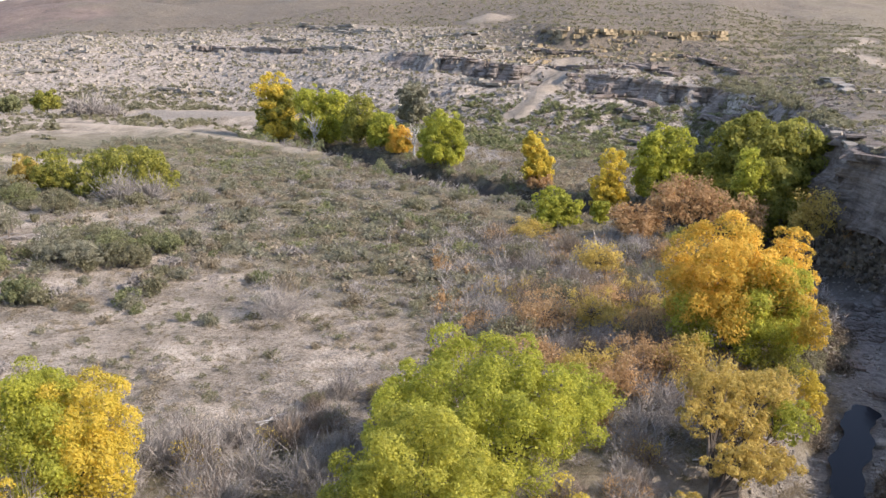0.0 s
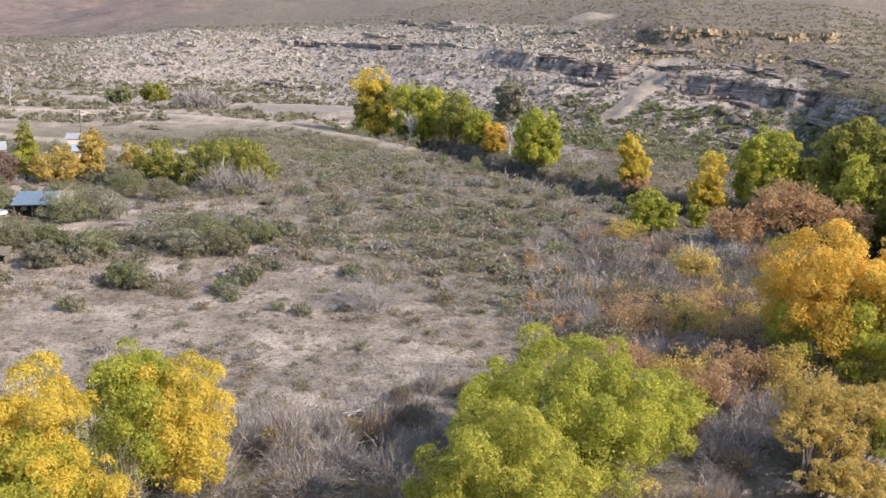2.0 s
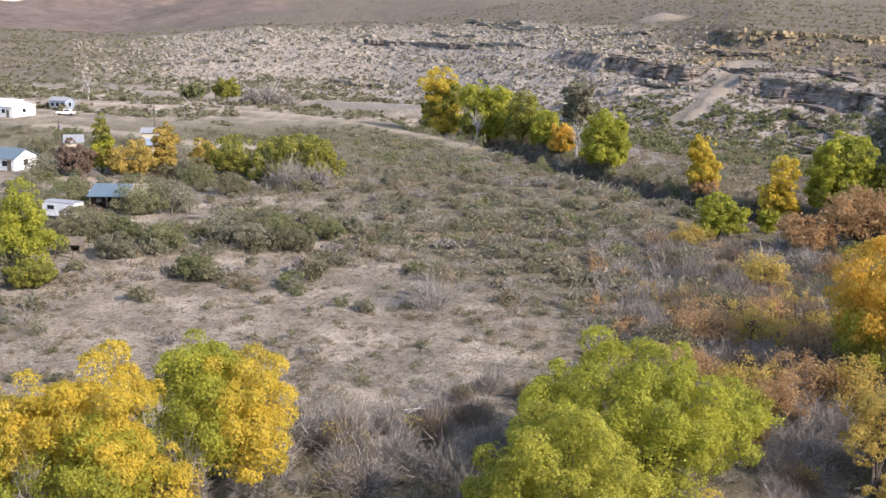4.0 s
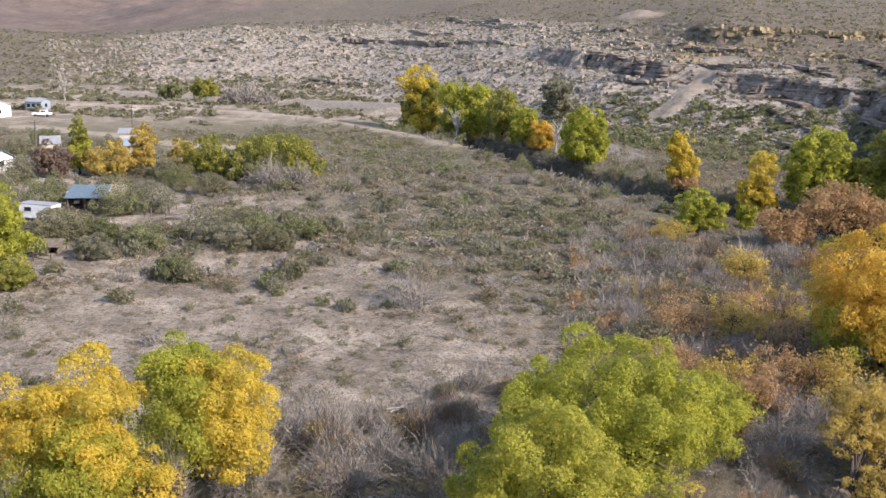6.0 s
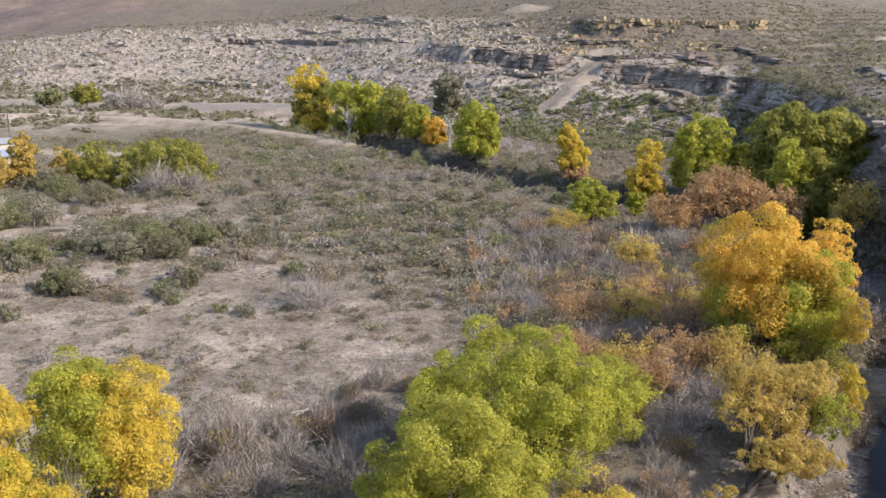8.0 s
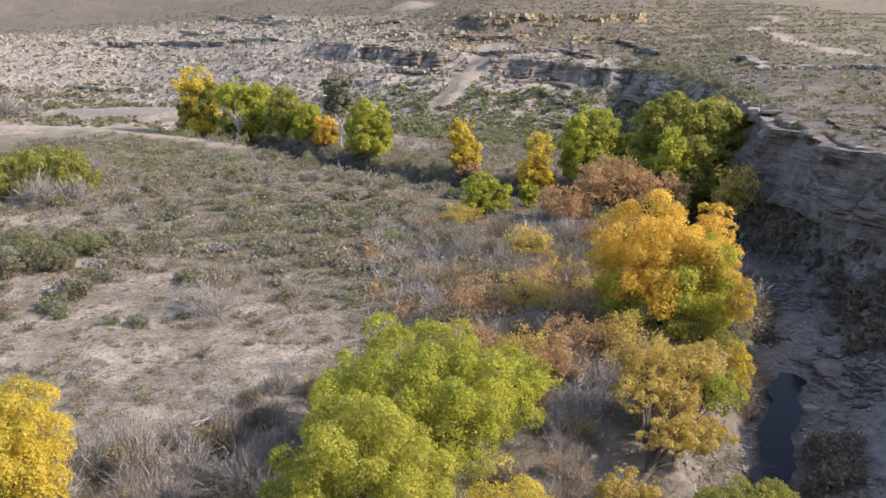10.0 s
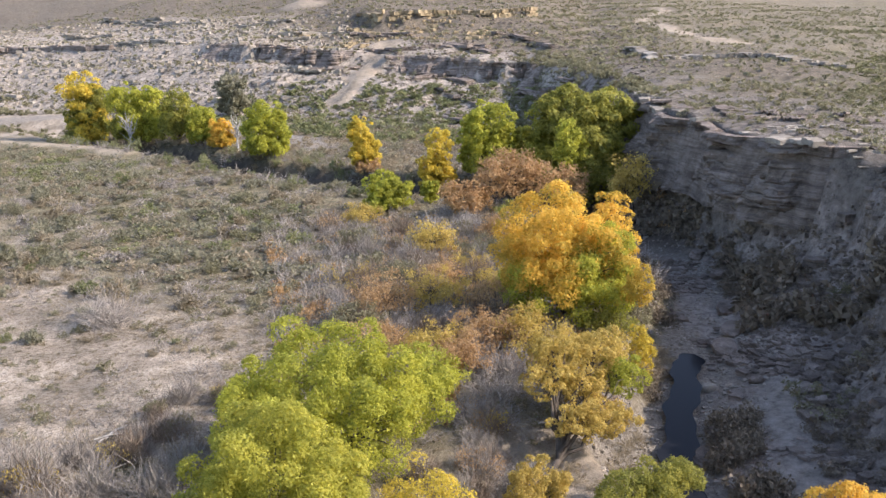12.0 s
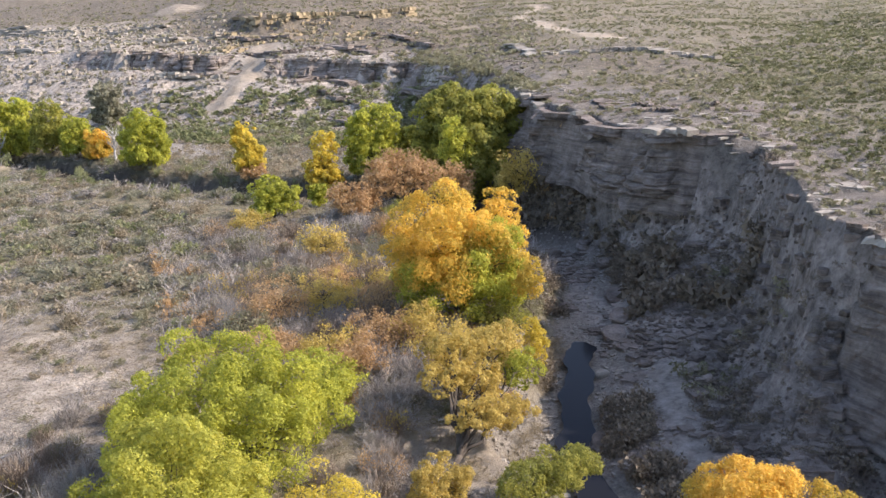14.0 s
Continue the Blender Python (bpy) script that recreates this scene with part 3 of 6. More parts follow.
def tree(name, x, y, lobes, label, leaves, bark=None, clumps=120, per=40, leaf=0.22, trunk_r=0.3, seed=1, lean=(0, 0), clump_r=0.2, ragged=0.25, second=None, category="tree", group="", stems=1, bare=0, skirt=0.0):
    """A tree with a forking trunk, limbs into each lobe of the crown and leaves in clumps. Lobes are about its foot."""
    g = np.random.default_rng(seed)
    z = gz(x, y) - 0.15
    top = thing(name, x, y, z, label, category, group)
    limbs = []
    if skirt:
        hi, wd = max(l[2] + l[5] for l in lobes), max(abs(l[0]) + l[3] for l in lobes)
        lobes = lobes + [(0, -0.1 * wd, 0.3 * hi, skirt * wd, skirt * wd * 0.9, 0.28 * hi)]
    per, leaf = (int(per * 3.2), leaf * 0.56) if y < 62 else (int(per * 2.4), leaf * 0.64) if y < 110 else (int(per * 1.7), leaf * 0.72)
    clump_r = clump_r * 1.15
    fork_h = max(0.25 * min(l[2] for l in lobes), 0.4)
    for s in range(stems):
        foot = Vector((g.normal() * 0.25 * (stems > 1), g.normal() * 0.25 * (stems > 1), 0))
        fork = Vector((lean[0] * 0.4, lean[1] * 0.4, fork_h)) + foot * 2
        limbs.append(limb(foot, fork, trunk_r * 1.25, trunk_r * 0.9, g, 0.08))
        for l in lobes:
            tip = Vector((l[0], l[1], l[2] - 0.1 * l[5]))
            limbs.append(limb(fork, tip, trunk_r * 0.7, trunk_r * 0.3, g))
            for _ in range(4 + bare):
                d = Vector(g.normal(size=3))
                d.z = abs(d.z) * 0.8
                d.normalize()
                e2 = tip + Vector((d.x * l[3], d.y * l[4], d.z * l[5])) * g.uniform(0.55, 0.98)
                a0 = fork.lerp(tip, g.uniform(0.45, 1.0))
                limbs.append(limb(a0, e2, trunk_r * 0.26, trunk_r * 0.06, g))
    part("trunk", mesh_from("trunk", *joined(limbs), bark or BARK, True), top)
    kinds = [(leaves, lobes)] if second is None else [(leaves, [l for k, l in enumerate(lobes) if k not in second[1]]), (second[0], [lobes[k] for k in second[1]])]
    tot = sum(l[3] * l[5] for l in lobes)
    for m, ls in kinds:
        if ls:
            v, f = crown(ls, int(clumps * sum(l[3] * l[5] for l in ls) / tot) + 1, per, leaf, g, clump_r, ragged)
            part("crown", mesh_from("crown", v, f, m), top)
    return top


def twig_mesh(g, r, h, n, thick=0.02, droop=0.0, single=False):
    """Thin bare stems that fan out from a foot; each one a narrow bent strip."""
    ang = g.uniform(0, 2 * math.pi, n)
    out = r * np.sqrt(g.random(n))
    hh = h * g.uniform(0.5, 1.0, n) * (1 - 0.35 * (out / r) ** 2)
    p0 = np.stack([0.18 * r * g.normal(size=n), 0.18 * r * g.normal(size=n), np.zeros(n)], 1)
    tip = np.stack([out * np.cos(ang), out * np.sin(ang), hh], 1)
    mid = p0 * 0.45 + tip * 0.55 + g.normal(size=(n, 3)) * 0.08 * r
    mid[:, 2] += 0.12 * h - droop * h
    w = np.cross(tip - p0, g.normal(size=(n, 3)))
    w = w / np.linalg.norm(w, axis=1, keepdims=True) * thick
    v = np.stack([p0 - w, p0 + w, mid + w * 0.7, mid - w * 0.7, tip + w * 0.3, tip - w * 0.3], 1).reshape(-1, 3)
    b = np.arange(n)[:, None] * 6
    if single:
        v = np.stack([p0 - w, p0 + w, tip], 1).reshape(-1, 3)
        return v, np.arange(3 * n).reshape(n, 3)
    f = np.concatenate([b + np.array([[0, 1, 2, 3]]), b + np.array([[3, 2, 4, 5]])])
    return v, f


def leafy_mesh(g, r, h, n, leaf):
    """Small leaves over a few rounded masses that make up a low shrub."""
    m = max(3, min(9, n // 9))
    a = g.uniform(0, 2 * math.pi, m)
    far = 0.62 * np.sqrt(g.random(m))
    hub = np.stack([far * np.cos(a), far * np.sin(a), g.uniform(0.2, 0.72, m) * (1 - 0.45 * far)], 1)
    own = g.integers(0, m, n)
    d = g.normal(size=(n, 3)) + np.array([0, 0, 0.35]) + hub[own] * 0.7
    d /= np.linalg.norm(d, axis=1, keepdims=True)
    c = (hub[own] + d * (g.uniform(0.2, 0.42, m)[own] * g.uniform(0.6, 1.08, n))[:, None]) * np.array([r, r, h])
    c[:, 2] = np.maximum(c[:, 2], 0.03 * h)
    way = d * 0.6 + np.array([0, 0, 0.3]) + g.normal(size=(n, 3)) * 0.6
    way /= np.linalg.norm(way, axis=1, keepdims=True)
    w = np.cross(way, g.normal(size=(n, 3)))
    w /= np.maximum(np.linalg.norm(w, axis=1, keepdims=True), 1e-6)
    s = (leaf * g.uniform(0.6, 1.4, n))[:, None]
    b = np.stack([c - w * s * 0.5 - way * s * 0.6, c + w * s * 0.5 - way * s * 0.5, c + way * s * 0.75], 1)
    return b.reshape(-1, 3), np.arange(3 * n).reshape(n, 3)


def bramble_mesh(g, r, h, n, thick):
    """Fine bare twigs that branch off all through a rounded bush."""
    d = g.normal(size=(n, 3))
    d[:, 2] = np.abs(d[:, 2]) * 0.9 + 0.1
    d /= np.linalg.norm(d, axis=1, keepdims=True)
    lump = 1 + 0.25 * np.sin(3 * np.arctan2(d[:, 1], d[:, 0]) + g.uniform(0, 6))
    p = d * (g.uniform(0.2, 0.85, n) * lump)[:, None]
    tip = p + (d * 0.5 + np.array([0, 0, 0.2]) + g.normal(size=(n, 3)) * 0.5) * g.uniform(0.2, 0.5, (n, 1))
    tip[:, 2] = np.maximum(tip[:, 2], 0.02)
    w = np.cross(tip - p, g.normal(size=(n, 3)))
    w *= thick / np.maximum(np.linalg.norm(w, axis=1, keepdims=True), 1e-6)
    v = np.stack([p - w, p + w, tip], 1).reshape(-1, 3) * np.array([r, r, h])
    return v, np.arange(3 * n).reshape(n, 3)


def shrub_mesh(g, r, h, leaves, leaf, twigs, thick):
    """A rounded desert shrub: fine leaf tufts over a fan of thin stems."""
    return joined([leafy_mesh(g, r, h, leaves, leaf), twig_mesh(g, r * 1.05, h * 1.1, twigs, thick, single=True)])


def scatter(name, label, category, spots, base, material):
    """Uncountable brush as one object: copies of a few shapes at (x, y, z, size, height, shape, turn)."""
    vs, fs, n = [], [], 0
    for x, y, z, s, h, k, t in spots:
        v, f = base[int(k)]
        c, q = math.cos(t), math.sin(t)
        w = np.stack([(v[:, 0] * c - v[:, 1] * q) * s + x, (v[:, 0] * q + v[:, 1] * c) * s + y, v[:, 2] * h + z], 1)
        vs.append(w), fs.append(f + n)
        n += len(w)
    ob = new(name, mesh_from(name, np.concatenate(vs), np.concatenate(fs), material))
    return tagged(ob, label, category, kind="stuff")

# ---- the trees ----
tree("cottonwood_tree", 3.8, 60.0, [(-0.31, 0.61, 5.64, 6.35, 5.33, 3.54), (-4.71, -1.54, 4.65, 3.28, 3.28, 2.99), (4.51, 0.51, 4.43, 3.28, 3.48, 2.99), (1.23, -3.58, 3.98, 3.89, 3.07, 2.88)],
     "round broadleaf tree with fresh yellow-green leaves on the terrace", GREEN_YELLOW, clumps=330, per=62, leaf=0.17, trunk_r=0.32, seed=11, clump_r=0.22)
tree("cottonwood_tree", -0.1, 49.5, [(0.0, 0.0, 5.98, 3.91, 3.72, 3.19), (-2.74, -0.98, 4.38, 2.54, 2.54, 2.39), (2.54, -1.76, 4.58, 2.54, 2.35, 2.59)],
     "yellow-green broadleaf tree thinning at the edges", GOLDGREEN, clumps=230, per=62, leaf=0.16, trunk_r=0.25, seed=12, clump_r=0.22, ragged=0.4)
tree("cottonwood_tree", -28.5, 49.5, [(0.5, 0, 6.6, 3.0, 3.2, 3.2), (-2.2, -1.0, 5.2, 2.6, 2.6, 2.8), (2.2, -2.2, 4.2, 2.4, 2.2, 2.6)],
     "bright golden-yellow autumn tree with grey twigs showing", YELLOW, clumps=230, per=60, leaf=0.16, trunk_r=0.25, seed=13, clump_r=0.23, ragged=0.4)
tree("cottonwood_tree", -23.4, 54.5, [(-0.8, 0.5, 6.4, 3.0, 3.2, 3.2), (2.2, 0.4, 6.0, 2.8, 2.8, 3.2), (0.3, -2.5, 4.0, 3.4, 2.4, 3.0), (3.0, -2.0, 3.6, 2.6, 2.4, 2.8)],
     "yellow-green autumn tree with golden lower branches", GREEN_YELLOW, clumps=300, per=60, leaf=0.16, trunk_r=0.26, seed=14, clump_r=0.23, ragged=0.4, second=(YELLOW, (1, 3)))
tree("cottonwood_tree", -26.4, 47.0, [(0, 0, 3.6, 3.6, 2.6, 3.0), (2.6, 1.0, 2.6, 2.4, 2.2, 2.4), (-2.6, 0, 3.0, 2.4, 2.2, 2.6)],
     "low yellow-green tree with golden tips", GREEN_YELLOW, clumps=150, per=50, leaf=0.15, trunk_r=0.2, seed=55, clump_r=0.24, ragged=0.5, second=(YELLOW, (1,)))
tree("cottonwood_tree", -33.0, 48.5, [(0, 0, 4.8, 3.0, 2.8, 3.4), (-1.0, -1.5, 3.0, 3.0, 2.6, 2.6)],
     "golden tree with greener shaded side", YELLOW, clumps=150, per=50, leaf=0.15, trunk_r=0.2, seed=56, clump_r=0.24, ragged=0.5, second=(GREEN_YELLOW, (1,)))
tree("cottonwood_tree", 28.8, 84.8, [(-1.58, 0.0, 9.64, 4.43, 4.43, 3.82), (-4.22, -1.05, 6.43, 3.16, 3.16, 3.21), (0.53, -2.74, 6.03, 4.22, 3.38, 3.62), (2.8, -2.2, 6.1, 3.2, 3.0, 3.7), (5.48, 2.64, 8.54, 2.0, 2.11, 3.62), (5.4, 0.8, 6.0, 2.3, 2.3, 3.0)],
     "large orange and yellow cottonwood with greener side", ORANGE, clumps=460, per=60, leaf=0.2, trunk_r=0.45, seed=15, clump_r=0.22, second=(GREEN_YELLOW, (3, 6)), skirt=0.8)
tree("sapling", 33.2, 77.5, [(0.0, 0.0, 7.97, 1.05, 1.05, 2.42)], "small orange cottonwood beside the creek", ORANGE, clumps=26, per=40, leaf=0.17, trunk_r=0.09, seed=16, clump_r=0.4)
tree("sapling", 32.9, 76.0, [(0.0, 0.0, 2.7, 1.12, 1.12, 2.52)], "low bright yellow bush above the gravel bank", YELLOW, clumps=30, per=40, leaf=0.16, trunk_r=0.07, seed=17, clump_r=0.4)
tree("leaning_tree", 17.1, 54.6, [(3.6, 9.1, 5.8, 2.2, 2.0, 1.5), (6.9, 9.0, 5.4, 2.3, 2.0, 1.6), (2.4, 6.6, 4.6, 1.7, 1.7, 1.2), (5.0, 6.5, 4.0, 2.0, 1.9, 1.5), (8.1, 7.5, 3.9, 1.8, 1.8, 1.7), (3.2, 2.8, 3.0, 1.9, 1.6, 1.1), (5.6, 3.4, 2.4, 2.2, 1.8, 1.3)],
     "leaning dark-trunked tree with thin olive-orange leaves", OLIVE, clumps=300, per=26, leaf=0.17, trunk_r=0.26, seed=18, lean=(4, 5), clump_r=0.16, ragged=0.45, bare=5, second=(GREEN_YELLOW, (4,)))
tree("willow_bush", 20.4, 48.4, [(0.0, 0.0, 1.94, 1.7, 1.7, 1.39), (1.87, 0.43, 2.01, 1.45, 1.53, 1.39), (3.74, 1.02, 1.7, 1.36, 1.36, 1.24)], "dull green willow bush by the water", MIDGREEN, clumps=110, per=46, leaf=0.13, trunk_r=0.1, seed=19, clump_r=0.3, stems=2)
tree("willow_bush", 15.9, 49.3, [(0.0, 0.0, 2.36, 0.99, 0.88, 1.93), (-1.65, -0.55, 2.58, 1.1, 0.99, 2.15)], "pale yellow willow bush on the bank", OLIVE, clumps=80, per=40, leaf=0.13, trunk_r=0.09, seed=20, clump_r=0.3, stems=2, ragged=0.4)
tree("willow_bush", 8.3, 46.7, [(0.0, 0.0, 3.52, 2.64, 2.2, 2.61)], "thin pale yellow leafing tree", YELLOW, clumps=70, per=34, leaf=0.13, trunk_r=0.12, seed=21, clump_r=0.3, ragged=0.5)
tree("cottonwood_tree", 26.9, 36.1, [(0.0, 0.0, 7.87, 2.8, 2.61, 2.88), (3.36, -2.24, 7.29, 1.58, 1.49, 2.49), (0.47, -0.47, 4.32, 2.98, 2.8, 2.88)], "golden-orange treetop below the cliff", ORANGE, ragged=0.05, clumps=430, per=46, leaf=0.13, trunk_r=0.2, seed=22, clump_r=0.2)
tree("cottonwood_tree", 54.1, 152.1, [(-1.58, 0.0, 11.91, 6.33, 5.54, 6.05), (3.96, 0.0, 11.34, 5.86, 5.54, 5.67), (-5.54, 0.0, 7.56, 4.12, 3.96, 6.05), (6.73, -1.58, 8.51, 3.96, 3.96, 6.05), (0.0, -2.37, 6.62, 6.33, 3.96, 6.05)],
     "very large dark green cottonwood with yellowing top", DARKGREEN, clumps=620, per=40, leaf=0.42, trunk_r=0.7, seed=23, clump_r=0.15, skirt=0.9, ragged=0.1, second=(MIDGREEN, (0, 1)))
tree("cottonwood_tree", 50.3, 141.9, [(-1.78, 0.0, 11.24, 2.43, 2.43, 5.13), (1.94, 0.0, 8.55, 3.24, 2.75, 6.35)], "yellow-green young cottonwood below a larger tree", MIDGREEN, clumps=130, per=40, leaf=0.36, trunk_r=0.3, seed=24, second=(GREEN_YELLOW, (0,)), skirt=0.85)
tree("cottonwood_tree", 41.6, 167.6, [(0.91, 0.0, 9.48, 3.66, 3.66, 4.26), (-2.38, 0.0, 7.16, 3.11, 3.11, 4.26), (3.29, -0.91, 5.8, 2.56, 2.74, 4.45)], "bright yellow-green cottonwood by the creek", GREEN_YELLOW, clumps=170, per=40, leaf=0.38, trunk_r=0.32, seed=25, skirt=0.85)
tree("cottonwood_tree", 47.7, 165.2, [(0.0, 0.0, 5.51, 2.17, 2.17, 4.08)], "dark green tree between yellow ones", DARKGREEN, clumps=60, per=40, leaf=0.38, trunk_r=0.25, seed=26, skirt=0.85)
tree("cottonwood_tree", 31.8, 165.6, [(0.5, 0.0, 9.42, 2.17, 2.17, 3.87), (-1.17, 0.0, 5.56, 2.09, 2.09, 3.62), (1.34, -0.42, 4.35, 1.84, 1.84, 3.14)], "golden-yellow cottonwood by the creek", YELLOW, clumps=100, per=40, leaf=0.34, trunk_r=0.25, seed=27, skirt=0.85)
tree("poplar_tree", 20.9, 182.8, [(-0.57, 0.0, 7.54, 2.19, 2.19, 3.13), (0.48, 0.0, 4.6, 2.76, 2.76, 3.13)], "slim bright orange-yellow poplar", YELLOW, clumps=110, per=40, leaf=0.36, trunk_r=0.25, seed=28, skirt=0.85)
tree("willow_bush", 21.5, 180.8, [(0.0, 0.0, 1.45, 2.73, 2.73, 1.32)], "thin russet bush at the foot of a poplar", RUSSET, clumps=40, per=26, leaf=0.3, trunk_r=0.1, seed=29, ragged=0.5)
tree("cottonwood_tree", 2.8, 207.0, [(0.0, 0.0, 8.74, 3.55, 3.55, 3.64), (-1.97, 0.0, 5.46, 2.76, 2.96, 4.19), (2.17, 0.0, 5.64, 2.86, 2.96, 4.19), (0.0, 0.0, 3.1, 3.95, 2.96, 2.73)], "yellow-green cottonwood with drooping grey lower twigs", GREEN_YELLOW, clumps=160, per=40, leaf=0.4, trunk_r=0.3, seed=30, skirt=0.85)
tree("cottonwood_tree", -41.2, 259.7, [(-1.22, 0.0, 14.83, 4.23, 4.06, 5.02), (1.79, 0.0, 10.91, 3.9, 4.06, 6.54), (-2.44, 0.0, 7.63, 2.93, 3.25, 5.89), (0.81, 0.0, 4.91, 4.06, 3.25, 4.36)], "tall golden-topped cottonwood of the creek grove", YELLOW, clumps=200, per=40, leaf=0.5, trunk_r=0.4, seed=31, second=(MIDGREEN, (1, 2, 3)), skirt=0.85)
tree("cottonwood_tree", -27.3, 249.8, [(-3.35, 0.0, 10.65, 3.9, 3.72, 4.8), (2.42, 0.0, 9.39, 4.46, 3.72, 5.22), (-0.93, 0.0, 4.8, 6.88, 3.72, 4.59)], "broad yellow-green cottonwood of the creek grove", GREEN_YELLOW, clumps=200, per=40, leaf=0.48, trunk_r=0.4, seed=32, second=(MIDGREEN, (2,)), skirt=0.85)
tree("cottonwood_tree", -17.5, 240.9, [(0.0, 0.0, 8.56, 3.97, 3.97, 4.38), (0.55, 0.0, 4.58, 4.19, 3.97, 3.78)], "green cottonwood of the creek grove", MIDGREEN, clumps=100, per=40, leaf=0.45, trunk_r=0.3, seed=33, skirt=0.85)
tree("cottonwood_tree", -11.8, 232.9, [(0.0, 0.0, 6.69, 3.02, 3.02, 3.07), (0.31, 0.0, 3.44, 3.34, 3.13, 3.07)], "yellow-green cottonwood beside the creek", GREEN_YELLOW, clumps=90, per=40, leaf=0.42, trunk_r=0.25, seed=34, skirt=0.85)
tree("cottonwood_tree", -7.2, 227.0, [(0.0, 0.0, 4.45, 2.74, 2.74, 2.57), (0.38, 0.0, 2.4, 2.83, 2.83, 2.23)], "small golden cottonwood beside the creek", ORANGE, clumps=80, per=40, leaf=0.42, trunk_r=0.22, seed=35, skirt=0.85)
tree("cottonwood_tree", -5.4, 292.0, [(0.0, 0.0, 9.45, 4.45, 4.45, 3.78), (0.0, 0.0, 5.1, 4.06, 4.06, 4.16)], "pale green tree behind the grove", GREYSAGE, clumps=100, per=36, leaf=0.5, trunk_r=0.3, seed=36, ragged=0.5, skirt=0.85)
tree("tamarisk_tree", 37.1, 134.5, [(0.0, 0.0, 6.48, 3.8, 3.45, 2.59), (-2.59, -0.86, 5.0, 3.11, 3.11, 2.78), (3.45, 0.0, 5.0, 2.94, 2.59, 2.59)], "russet-brown half-bare tree by the creek", RUSSET, clumps=170, per=34, leaf=0.26, trunk_r=0.22, seed=37, ragged=0.6, bare=8, stems=2)
tree("tamarisk_tree", 29.8, 131.3, [(0.0, 0.0, 3.48, 3.45, 3.09, 2.38)], "russet-brown half-bare bush by the creek", RUSSET, clumps=90, per=34, leaf=0.26, trunk_r=0.15, seed=38, ragged=0.6, bare=8, stems=2)
tree("tamarisk_tree", 46.0, 135.6, [(0.0, 0.0, 6.7, 2.73, 2.73, 3.23)], "brown thinning bush in front of a green tree", RUSSET, clumps=50, per=34, leaf=0.26, trunk_r=0.15, seed=39, ragged=0.6, bare=6)
tree("tamarisk_tree", 54.5, 129.9, [(0.0, 0.0, 7.93, 2.78, 2.56, 2.73), (-1.5, 0.0, 5.95, 2.14, 2.14, 2.97)], "orange-brown thinning tree beside the shaded cliff", OLIVE, clumps=60, per=34, leaf=0.26, trunk_r=0.18, seed=40, ragged=0.6, bare=8)
tree("young_cottonwood", 19.6, 142.8, [(-0.56, 0.0, 4.32, 2.44, 2.25, 2.24), (1.5, 0.0, 2.88, 2.44, 2.25, 2.08)], "young green cottonwood on the creek bank", GREEN_YELLOW, clumps=90, per=40, leaf=0.3, trunk_r=0.18, seed=41, skirt=0.85)
tree("young_cottonwood", 27.5, 148.8, [(0.0, 0.0, 2.32, 1.36, 1.36, 1.54)], "slender yellow-green sapling on the creek bank", GREEN_YELLOW, clumps=40, per=36, leaf=0.28, trunk_r=0.12, seed=42, skirt=0.85)
tree("hackberry_bush", 20.8, 113.5, [(0.0, 0.0, 2.23, 2.96, 2.65, 1.89)], "thin brown-olive bush on the terrace edge", OLIVE, clumps=70, per=26, leaf=0.2, trunk_r=0.14, seed=43, ragged=0.7, bare=10, stems=2)
